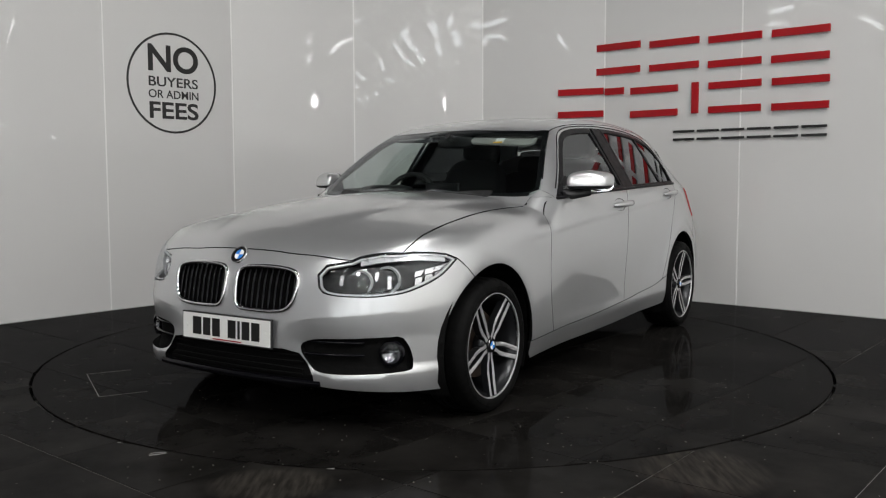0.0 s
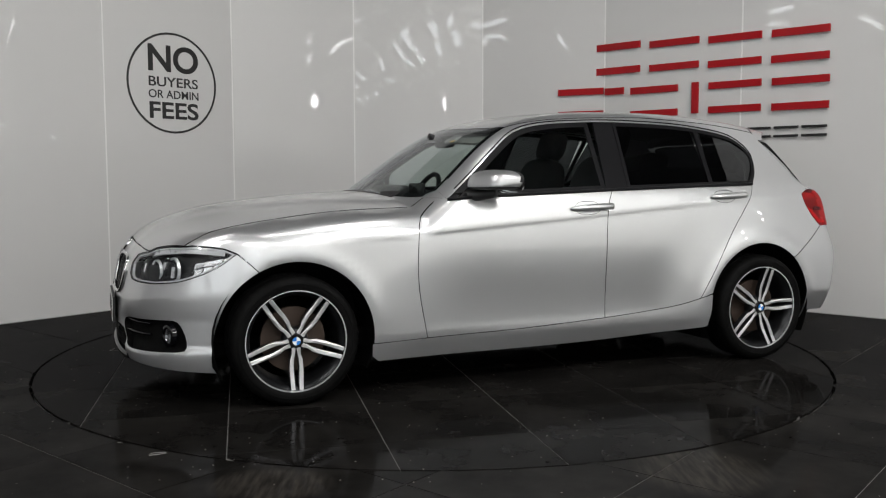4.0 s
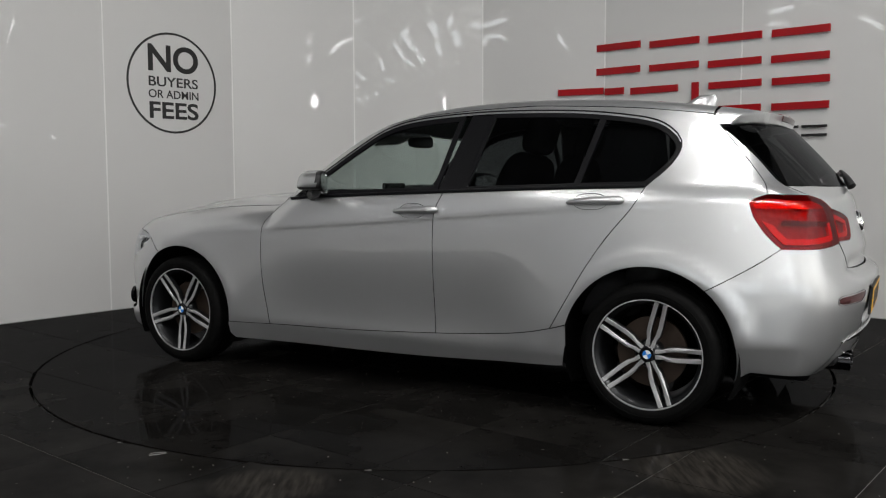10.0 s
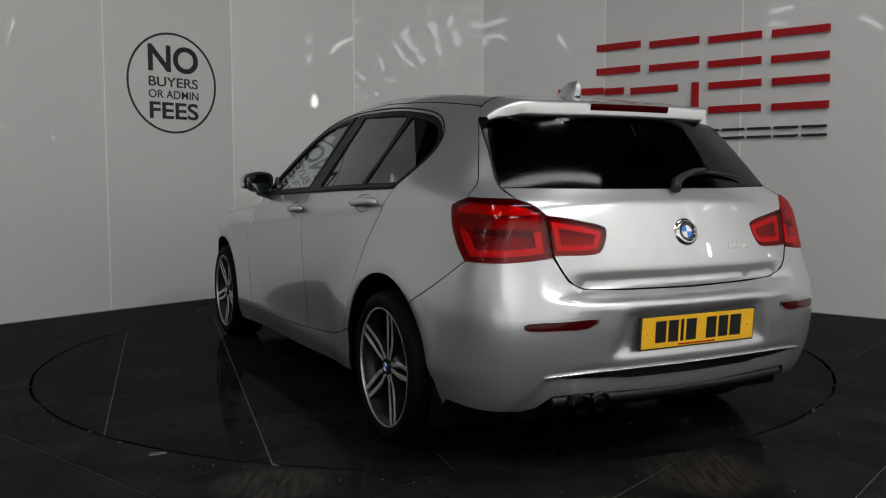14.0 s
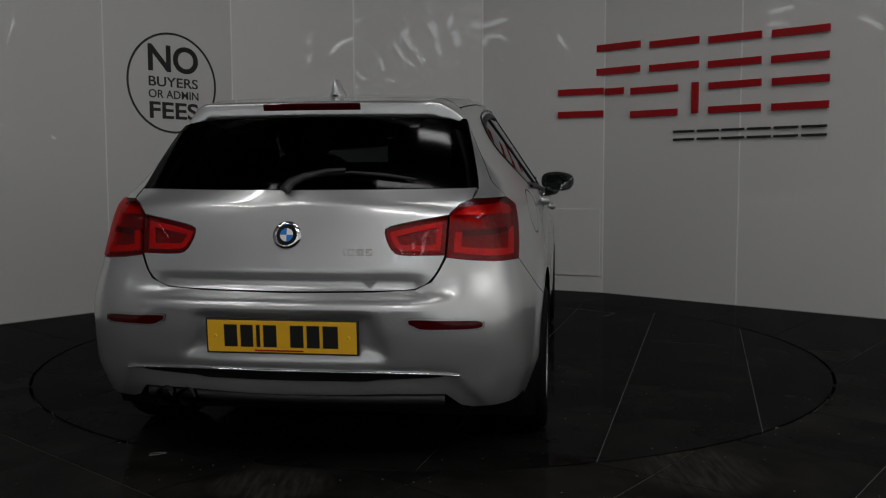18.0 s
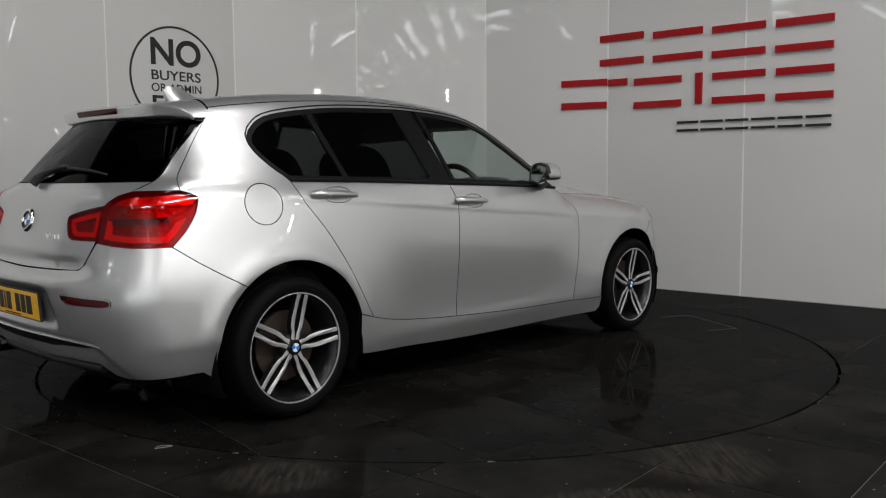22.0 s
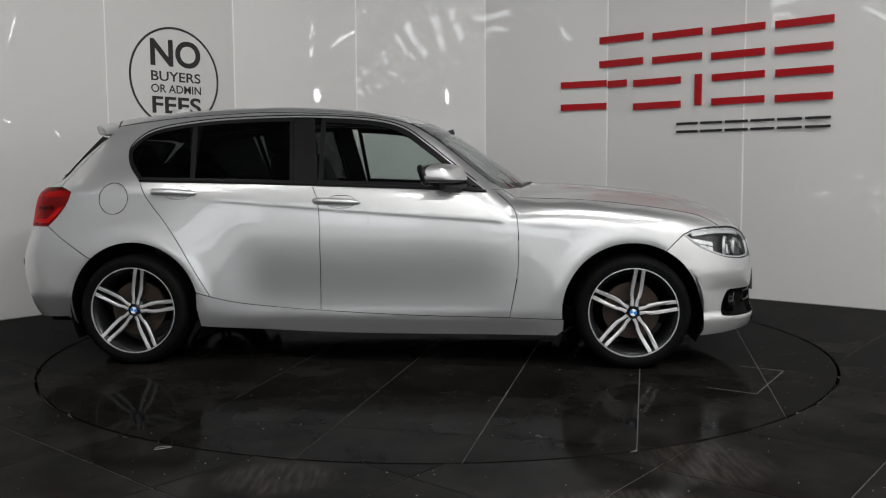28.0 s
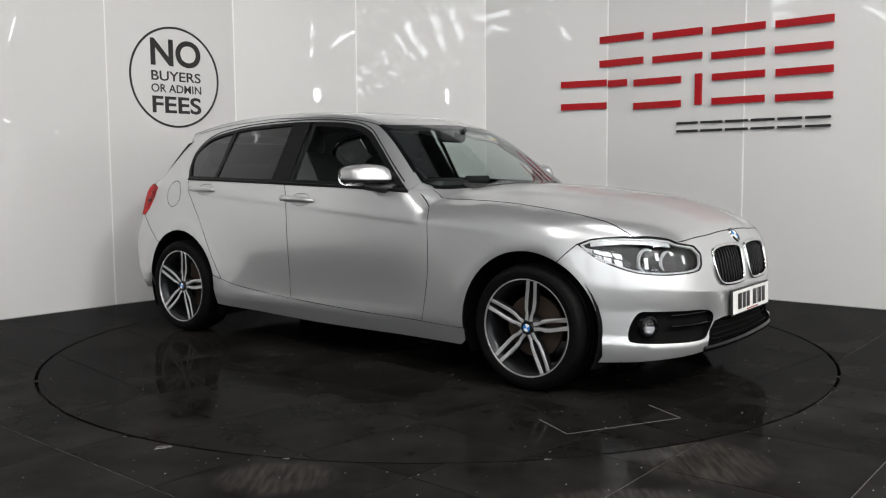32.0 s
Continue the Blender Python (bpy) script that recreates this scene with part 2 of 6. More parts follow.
def prism(bm, outline, lo, hi, m=None, bevel=0.0):
    """Extrude a flat (x, z) outline between y = lo and hi."""
    a = [bm.verts.new((x, lo, z)) for x, z in outline]
    b = [bm.verts.new((x, hi, z)) for x, z in outline]
    n = len(a)
    fs = [bm.faces.new(a), bm.faces.new(b[::-1])]
    for i in range(n):
        fs.append(bm.faces.new((a[(i + 1) % n], a[i], b[i], b[(i + 1) % n])))
    bmesh.ops.recalc_face_normals(bm, faces=fs)
    if bevel:
        bmesh.ops.bevel(bm, geom=list({e for f in fs for e in f.edges}), offset=bevel, segments=2, affect="EDGES", profile=0.5)
    if m is not None:
        bmesh.ops.transform(bm, matrix=m, verts=[v for v in bm.verts if v.is_valid])
    return bm


def tube(bm, points, radius, n=10, closed=False):
    """A round bar along points."""
    pts = [Vector(q) for q in points]
    rings, up = [], Vector((0, 0, 1))
    for i, q in enumerate(pts):
        a = pts[i - 1] if i or closed else q
        b = pts[(i + 1) % len(pts)] if i + 1 < len(pts) or closed else q
        d = (b - a).normalized()
        s = d.cross(up)
        s = s.normalized() if s.length > 1e-3 else Vector((1, 0, 0))
        u = s.cross(d)
        r = radius[i] if isinstance(radius, (list, tuple)) else radius
        rings.append([bm.verts.new(q + r * (math.cos(2 * math.pi * k / n) * s + math.sin(2 * math.pi * k / n) * u)) for k in range(n)])
    pairs = list(zip(rings, rings[1:])) + ([(rings[-1], rings[0])] if closed else [])
    for a, b in pairs:
        for k in range(n):
            bm.faces.new((a[k], a[(k + 1) % n], b[(k + 1) % n], b[k]))
    if not closed:
        bm.faces.new(rings[0][::-1])
        bm.faces.new(rings[-1])
    bmesh.ops.recalc_face_normals(bm, faces=bm.faces[:])
    return bm


def catmull(pts, step=0.03, closed=False):
    """A smooth curve through flat points."""
    p = [np.array(q, float) for q in pts]
    n, out = len(p), []
    for i in range(n if closed else n - 1):
        p1, p2 = p[i], p[(i + 1) % n]
        p0 = p[i - 1] if i or closed else 2 * p1 - p2
        p3 = p[(i + 2) % n] if i + 2 < n or closed else 2 * p2 - p1
        k = max(2, int(np.linalg.norm(p2 - p1) / step))
        for j in range(k):
            t = j / k
            out.append(tuple(0.5 * (2 * p1 + (p2 - p0) * t + (2 * p0 - 5 * p1 + 4 * p2 - p3) * t * t + (3 * p1 - p0 - 3 * p2 + p3) * t ** 3)))
    if not closed:
        out.append(tuple(p[-1]))
    return out
# ---------------------------------------------------------------- the car's form
def spline(points):
    """A natural cubic through (t, value) pairs, straight beyond its ends."""
    x, y = np.array(sorted(points), float).T
    n, h = len(x), np.diff(x)
    a, b = np.zeros((n, n)), np.zeros(n)
    a[0, 0] = a[-1, -1] = 1
    for i in range(1, n - 1):
        a[i, i - 1:i + 2] = h[i - 1], 2 * (h[i - 1] + h[i]), h[i]
        b[i] = 6 * ((y[i + 1] - y[i]) / h[i] - (y[i] - y[i - 1]) / h[i - 1])
    m = np.linalg.solve(a, b)

    def f(t):
        t = np.asarray(t, float)
        c = np.clip(t, x[0], x[-1])
        i = np.clip(np.searchsorted(x, c) - 1, 0, n - 2)
        d, e, w = c - x[i], x[i + 1] - c, h[i]
        v = (m[i] * e ** 3 + m[i + 1] * d ** 3) / (6 * w) + (y[i] / w - m[i] * w / 6) * e + (y[i + 1] / w - m[i + 1] * w / 6) * d
        s0 = (y[1] - y[0]) / h[0] - m[1] * h[0] / 6
        s1 = (y[-1] - y[-2]) / h[-1] + m[-2] * h[-1] / 6
        return v + np.minimum(t - x[0], 0) * s0 + np.maximum(t - x[-1], 0) * s1
    return f


def soft(u, k):
    """A ramp that is 0 below 0 and u above, rounded over k."""
    return 0.5 * (u + np.sqrt(u * u + k * k))


def smin(a, b, k):
    h = np.maximum(k - np.abs(a - b), 0) / k
    return np.minimum(a, b) - h * h * k / 4


def hump(u, w):
    return np.exp(-(u / w) ** 2)


def folded(points, r):
    """Straight runs between (t, value) pairs with their corners rounded over r."""
    x, y = np.array(points, float).T
    return lambda t: sum(np.interp(np.asarray(t, float) + r * k, x, y) for k in (-1.5, -1, -0.5, 0, 0.5, 1, 1.5)) / 7


hood_line = spline([(0.60, 0.985), (0.90, 0.972), (1.12, 0.962), (1.42, 0.933), (1.73, 0.880), (1.91, 0.815), (2.00, 0.765), (2.07, 0.69)])
cabin_line = spline([(0.95, 0.86), (0.78, 0.985), (0.56, 1.14), (0.38, 1.26), (0.225, 1.336), (0.03, 1.388), (-0.17, 1.415), (-0.40, 1.430), (-0.68, 1.432), (-0.97, 1.422),
                     (-1.28, 1.396), (-1.6, 1.352), (-1.8, 1.32)])
plan_line = spline([(-2.3, 0.70), (-2.0, 0.79), (-1.8, 0.828), (-1.6, 0.856), (-1.345, 0.872), (-0.9, 0.868), (-0.3, 0.863), (0.3, 0.861), (0.8, 0.863), (1.345, 0.870), (1.6, 0.856), (1.8, 0.82),
                    (2.0, 0.75), (2.2, 0.66)])
shoulder_line = spline([(-2.0, 0.955), (-1.27, 0.930), (-0.33, 0.862), (0.70, 0.785), (1.4, 0.73), (2.0, 0.70)])
belt_line = spline([(-1.9, 1.00), (-1.3, 1.00), (-0.35, 0.975), (0.57, 0.935), (1.0, 0.93), (2.0, 0.9)])
nose_line = spline([(0.10, 1.98), (0.16, 2.06), (0.22, 2.095), (0.33, 2.10), (0.45, 2.095), (0.56, 2.078), (0.66, 2.055), (0.74, 2.015), (0.80, 1.96), (0.9, 1.85)])
tail_line = folded([(0.15, -1.93), (0.22, -2.04), (0.30, -2.105), (0.42, -2.145), (0.52, -2.160), (0.612, -2.166), (0.632, -2.148), (0.655, -2.092), (0.725, -2.106), (0.82, -2.083),
                    (0.952, -2.046), (1.03, -1.995), (1.15, -1.892), (1.30, -1.740), (1.42, -1.62), (1.60, -1.45)], 0.008)

tail_smooth = spline([(0.15, -1.93), (0.22, -2.04), (0.30, -2.105), (0.42, -2.145), (0.52, -2.158), (0.60, -2.152), (0.725, -2.106), (0.82, -2.083), (0.952, -2.046), (1.03, -1.995), (1.15, -1.892), (1.30, -1.740), (1.42, -1.62)])


def side_y(x, z):
    zs, zb = shoulder_line(x), belt_line(x)
    u = z - zs
    y = plan_line(x) - 0.26 * soft(u, 0.020) - 0.42 * soft(z - zb, 0.03)
    fade = np.clip((1.25 - x) / 0.6, 0, 1) * np.clip((x + 1.75) / 0.5, 0, 1)
    y = y - 0.0055 * fade * np.exp(np.minimum(u, 0) / 0.08) / (1 + np.exp(np.clip((u + 0.014) / 0.006, -40, 40)))
    door = 1 / (1 + np.exp(-(x + 0.95) / 0.10)) / (1 + np.exp((x - 0.95) / 0.10))
    waist = np.where(z > 0.33, hump(z - 0.33, 0.25), 0.86 + 0.14 * hump(z - 0.33, 0.05))
    for wx, r0, r1 in ((1.345, 0.42, 0.95), (-1.345, 0.47, 0.78)):
        k = np.clip((np.hypot(x - wx, z - 0.33) - r0) / (r1 - r0), 0, 1)
        waist = waist * k * k * (3 - 2 * k)
    y = y - 0.026 * waist - 0.26 * soft(0.268 - z, 0.015) * (0.4 + door)
    y = y - 0.34 * np.minimum(soft(0.372 - z, 0.005), 0.16) * np.clip((-x - 1.58) / 0.14, 0, 1)
    y = y - 0.20 * np.minimum(soft(0.508 - z, 0.005), 0.09) * np.clip((x - 1.70) / 0.14, 0, 1) * np.clip((z - 0.252) / 0.045, 0, 1)
    y = y - (soft(z - 0.62, 0.04) - soft(z - 1.15, 0.04)) * 0.265 * np.clip((-x - 0.7) / 1.1, 0, 1.2) ** 1.3
    for wx in (1.345, -1.345):
        r = np.hypot(x - wx, z - 0.316)
        y = y + (0.006 if wx > 0 else 0.010) * hump(r - 0.385, 0.05) * np.clip((z - 0.2) / 0.2, 0, 1)
    return y


def top_z(x, y, spoiler=False):
    a = np.abs(y)
    crease = 0.24 + 0.33 * np.clip((2.0 - x) / 1.2, 0, 1.1)
    hood = hood_line(x) - 0.13 * a * a - 0.012 / (1 + np.exp((a - crease) / 0.02 * -1)) - 0.05 * a ** 6
    xx = x + 0.24 * a * a
    cabin = cabin_line(xx) - 0.08 * a * a
    return hood, cabin


def form(x, y, z, rear=True):
    """Positive inside the car's outer form."""
    a = np.abs(y)
    hood, cabin = top_z(x, y)
    top = np.maximum(hood, cabin) - z
    flank = side_y(x, z) - a
    f = smin(flank, top * 0.85, 0.062 + 0.045 * hump(x - 0.68, 0.16))
    front = nose_line(z) - (0.14 * a * a + 0.95 * a ** 6) - x
    fold = z - 0.475 - 0.10 * np.clip(a - 0.35, 0, 1)
    k = np.clip((z - 0.252) / 0.045, 0, 1)
    front = front - 0.19 * np.minimum(soft(-fold, 0.004), 0.10) * k * k * (3 - 2 * k) * np.clip((a - 0.28) / 0.14, 0, 1)
    f = smin(f, front, 0.07)
    if rear:
        u = np.clip((a - 0.40) / 0.22, 0, 1)
        tail = tail_smooth(z) + (tail_line(z) - tail_smooth(z)) * (1 - u * u * (3 - 2 * u))
        back = x - tail - ((0.15 + 0.29 / (1 + np.exp(np.clip((0.985 - z) / 0.018, -40, 40)))) * a * a + 0.35 * a ** 6)
        edge = 0.36 - 0.45 * np.clip(z - 0.43, 0, 0.2)
        back = back - 0.024 / (1 + np.exp(np.clip((a - edge) / 0.014, -40, 40))) / (1 + np.exp(np.clip((0.437 - z) / 0.014, -40, 40))) / (1 + np.exp(np.clip((z - 0.582) / 0.005, -40, 40)))
        low = np.minimum(0.388, 0.388 - 1.25 * (a - 0.555))
        back = back - 0.009 / (1 + np.exp(np.clip((z - low) / 0.008, -40, 40))) * np.clip((0.80 - a) / 0.1, 0, 1)
        f = smin(f, back, 0.06)
    return f


def surface(kind, s, t, rear=True):
    """Points of the form for flat coordinates s, t, seen along one way: side (x, z), top (x, y), front or rear (y, z), nose or tail (arc, z)."""
    s, t = np.asarray(s, float), np.asarray(t, float)
    zero = np.zeros_like(s)
    if kind == "side":
        o, d, reach = (s, zero + 0.02, t), (zero, zero + 1, zero), 1.1
    elif kind == "top":
        o, d, reach = (s, t, zero + 0.45), (zero, zero, zero + 1), 1.2
    elif kind == "front":
        o, d, reach = (zero + 0.9, s, t), (zero + 1, zero, zero), 1.6
    elif kind == "rear":
        o, d, reach = (zero - 1.0, s, t), (zero - 1, zero, zero), 1.6
    elif kind == "nose":
        o, d, reach = (zero + 1.05, zero, t), (np.cos(s), np.sin(s), zero), 1.6
    else:
        o, d, reach = (zero - 1.05, zero, t), (-np.cos(s), np.sin(s), zero), 1.6
    lo, hi = zero.copy(), zero + reach
    for _ in range(36):
        m = (lo + hi) / 2
        inside = form(o[0] + m * d[0], o[1] + m * d[1], o[2] + m * d[2], rear) > 0
        lo, hi = np.where(inside, m, lo), np.where(inside, hi, m)
    return np.stack([o[0] + lo * d[0], o[1] + lo * d[1], o[2] + lo * d[2]], -1)


def normals(p, rear=True):
    e, g = 2e-3, []
    for i in range(3):
        d = np.zeros(3)
        d[i] = e
        g.append(form(*(p - d).T, rear) - form(*(p + d).T, rear))
    g = np.stack(g, -1)
    return g / np.maximum(np.linalg.norm(g, axis=1, keepdims=True), 1e-9)
def within(poly, q):
    """Which of the points q lie inside a flat polygon."""
    poly, q = np.asarray(poly, float), np.asarray(q, float)
    x, y = q[:, 0], q[:, 1]
    res = np.zeros(len(q), bool)
    a = poly
    b = np.roll(poly, -1, 0)
    for (x1, y1), (x2, y2) in zip(a, b):
        if y1 != y2:
            c = (y1 > y) != (y2 > y)
            res ^= c & (x < (x2 - x1) * (y - y1) / (y2 - y1) + x1)
    return res


def dense(poly, step):
    out = []
    for a, b in zip(poly, list(poly[1:]) + [poly[0]]):
        a, b = np.array(a, float), np.array(b, float)
        d = np.linalg.norm(b - a)
        if d < 1e-6:
            continue
        k = max(1, int(math.ceil(d / step)))
        out += [tuple(a + (b - a) * j / k) for j in range(k)]
    return out


def inset(poly, g):
    """Move the outline g inwards (its turning sense is found here)."""
    p = np.asarray(poly, float)
    area = 0.5 * np.sum(p[:, 0] * np.roll(p[:, 1], -1) - np.roll(p[:, 0], -1) * p[:, 1])
    s = 1 if area > 0 else -1
    d0, d1 = p - np.roll(p, 1, 0), np.roll(p, -1, 0) - p
    d0, d1 = [d / np.maximum(np.linalg.norm(d, axis=1, keepdims=True), 1e-9) for d in (d0, d1)]
    n = np.stack([-(d0 + d1)[:, 1], (d0 + d1)[:, 0]], -1)
    n = n / np.maximum(np.linalg.norm(n, axis=1, keepdims=True), 1e-9)
    c = np.clip(np.sum(n * np.stack([-d0[:, 1], d0[:, 0]], -1), 1), 0.4, 1)
    return [tuple(v) for v in p + s * g * n / c[:, None]]


def fill(outlines, step, lines=()):
    """Points and triangles of a flat region: the first outline less the others."""
    from mathutils.geometry import delaunay_2d_cdt
    pts, edges = [], []
    rings = [dense(o, step * 0.8) for o in outlines]
    for ring in rings:
        k = len(pts)
        pts += ring
        edges += [(k + i, k + (i + 1) % len(ring)) for i in range(len(ring))]
    lo, hi = np.min(rings[0], 0), np.max(rings[0], 0)
    rows = [q for c in lines for q in dense(c, step)[:-1]]
    gx, gy = np.meshgrid(np.arange(lo[0] + step * 0.37, hi[0], step), np.arange(lo[1] + step * 0.41, hi[1], step))
    g = np.stack([gx.ravel(), gy.ravel()], -1)
    if rows:
        rows = np.array(rows)
        g = g[np.concatenate([np.min(((c[:, None] - rows[None]) ** 2).sum(2), 1) for c in np.array_split(g, max(1, len(g) // 200))]) > (0.3 * step) ** 2]
        g = np.vstack([rows, g])
    if len(g):
        keep = within(rings[0], g)
        for r in rings[1:]:
            keep &= ~within(r, g)
        g = g[keep]
        edge = np.array(pts)
        if len(g):
            far = np.concatenate([np.min(((c[:, None] - edge[None]) ** 2).sum(2), 1) for c in np.array_split(g, max(1, len(g) // 200))]) > (0.45 * step) ** 2
            pts += [tuple(q) for q in g[far]]
    vs, _, fs, *_ = delaunay_2d_cdt([Vector(q) for q in pts], edges, [], 0, 1e-6)
    vs = np.array([(v.x, v.y) for v in vs])
    mid = np.array([vs[list(f)].mean(0) for f in fs])
    keep = within(rings[0], mid)
    for r in rings[1:]:
        keep &= ~within(r, mid)
    return vs, [tuple(f) for f, k in zip(fs, keep) if k]


def make_mesh(name, co, faces, nor, mat, edge=None, first=0):
    me = bpy.data.meshes.new(name)
    me.from_pydata([tuple(c) for c in co], [], [tuple(f) for f in faces])
    me.materials.append(mat)
    if edge is not None:
        me.materials.append(edge)
        me.polygons.foreach_set("material_index", [int(i >= first) for i in range(len(faces))])
    me.shade_smooth()
    me.normals_split_custom_set_from_vertices([tuple(n) for n in nor])
    return me


def skin(name, kind, outline, mat, parent, holes=(), step=0.03, depth=0.014, lift=0.0, gap=0.0019, both=True, label="", rear=True, dish=None, lines=(), edge=0, glassy=False):
    """A pressed panel that follows the car's form inside an outline, with a turned-in edge; both: its mirror twin as well."""
    outlines = [inset(outline, gap)] + [inset(h, -gap) for h in holes]
    flat, tris = fill(outlines, step, lines)
    co = surface(kind, flat[:, 0], flat[:, 1], rear)
    nor = normals(co, rear)
    if glassy == "x":
        y, z = co[:, 1], co[:, 2]
        c = np.linalg.lstsq(np.stack([np.ones_like(y), y * y, z, z * z, y * y * z], -1), co[:, 0], rcond=None)[0]
        co[:, 0] = c[0] + c[1] * y * y + c[2] * z + c[3] * z * z + c[4] * y * y * z
        nor = np.stack([-np.ones_like(y), 2 * c[1] * y + 2 * c[4] * y * z, c[2] + 2 * c[3] * z + c[4] * y * y], -1)
        nor = nor / np.linalg.norm(nor, axis=1, keepdims=True)
    elif glassy:
        x, z = co[:, 0], co[:, 2]
        basis = np.stack([np.ones_like(x), x, z, x * x, x * z, z * z], -1)
        wide = co if glassy is True else surface(kind, *fill([glassy], 0.05)[0].T)
        fx, fz = wide[:, 0], wide[:, 2]
        c = np.linalg.lstsq(np.stack([np.ones_like(fx), fx, fz, fx * fx, fx * fz, fz * fz], -1), wide[:, 1], rcond=None)[0]
        co[:, 1] = basis @ c
        nor = np.stack([-(c[1] + 2 * c[3] * x + c[4] * z), np.ones_like(x), -(c[2] + c[4] * x + 2 * c[5] * z)], -1)
        nor = nor / np.linalg.norm(nor, axis=1, keepdims=True)
    if dish is not None:
        co = co - nor * dish(flat[:, 0], flat[:, 1])[:, None]
    co = co + nor * lift
    # wind the faces to the outside
    a, b, c = [co[[t[i] for t in tris]] for i in range(3)]
    if np.sum(np.cross(b - a, c - a) * nor[[t[0] for t in tris]]) < 0:
        tris = [t[::-1] for t in tris]
    count = {}
    for t in tris:
        for i in range(3):
            e = (t[i], t[(i + 1) % 3])
            count[tuple(sorted(e))] = None if tuple(sorted(e)) in count else e
    rim = [e for e in count.values() if e]
    idx, extra, enor, faces = {}, [], [], list(tris)
    n = len(co)
    for i, j in rim:
        t = co[j] - co[i]
        out = np.cross(t, nor[i])
        out = out / max(np.linalg.norm(out), 1e-9)
        turned = out if depth > 0 else -out
        for k in (i, j):
            if k not in idx:
                idx[k] = n + len(extra)
                extra += [co[k], co[k] - nor[k] * depth]
                enor += [turned, turned]
        faces.append((idx[i], idx[i] + 1, idx[j] + 1, idx[j]))
    co = np.vstack([co, extra]) if extra else co
    nor = np.vstack([nor, enor]) if extra else nor
    made = []
    for s in (1, -1) if both else (1,):
        f = faces if s == 1 else [t[::-1] for t in faces]
        # silver panels get dark turned-in edges: the shade of the gaps as colour
        ob = new(name, make_mesh(name, co * (1, s, 1), f, nor * (1, s, 1), mat, (DARK if mat is PAINT else None) if edge == 0 else edge, len(tris)))
        ob.parent = parent
        tagged(ob, label)
        made.append(ob)
    return made
# ---------------------------------------------------------------- the place
# seams of the faceted white wall, in plan
SEAMS = [(-4.93, -1.18), (-4.14, -0.24), (-3.36, 0.69), (-2.578, 1.622), (-1.78, 2.50), (-0.76, 3.12), (0.47, 3.12), (1.535, 2.59), (2.473, 1.763), (3.40, 0.97), (4.33, 0.18), (5.25, -0.61)]
WALL_TOP = 3.6


def wall():
    root = tagged(empty("wall_back"), "glossy white panelled wall curving round the platform", "wall", kind="structure")
    for (x0, y0), (x1, y1) in zip(SEAMS, SEAMS[1:]):
        d = Vector((x1 - x0, y1 - y0, 0))
        w = d.length
        bm = box(bmesh.new(), (0.0018, 0, 0.0), (w - 0.0018, 0.03, WALL_TOP), 0.0015)
        p = part("panel", bm, WALL, root)
        p.matrix_basis = Matrix.Translation((x0, y0, 0)) @ Matrix.Rotation(math.atan2(d.y, d.x), 4, "Z")
    bm = bmesh.new()
    for (x0, y0), (x1, y1) in zip(SEAMS, SEAMS[1:]):
        a = math.atan2(y1 - y0, x1 - x0)
        m = Matrix.Translation((x0, y0, 0)) @ Matrix.Rotation(a, 4, "Z")
        box(bm, (-0.02, 0.032, 0), (math.hypot(x1 - x0, y1 - y0) + 0.02, 0.10, WALL_TOP), 0, m)
    part("backing", bm, JOINT, root)
    for (xa, ya), (x, y), (xb, yb) in zip(SEAMS, SEAMS[1:], SEAMS[2:]):
        strip = part("joint_strip", box(bmesh.new(), (-0.006, -0.0025, 0.0), (0.006, 0.01, WALL_TOP), 0.001), JOINT, root)
        strip.matrix_basis = Matrix.Translation((x, y, 0)) @ Matrix.Rotation(math.atan2(yb - ya, xb - xa), 4, "Z")
    bm = bmesh.new()
    for (x0, y0), (x1, y1) in zip(SEAMS, SEAMS[1:]):
        a = math.atan2(y1 - y0, x1 - x0)
        m = Matrix.Translation((x0, y0, 0)) @ Matrix.Rotation(a, 4, "Z")
        box(bm, (0, -0.004, 0), (math.hypot(x1 - x0, y1 - y0), -0.0005, 0.006), 0, m)
    part("sealant", bm, SEALANT, root, "grey sealant along the floor")


wall()
RADIUS = 2.243
TILE_SIZE = 0.607


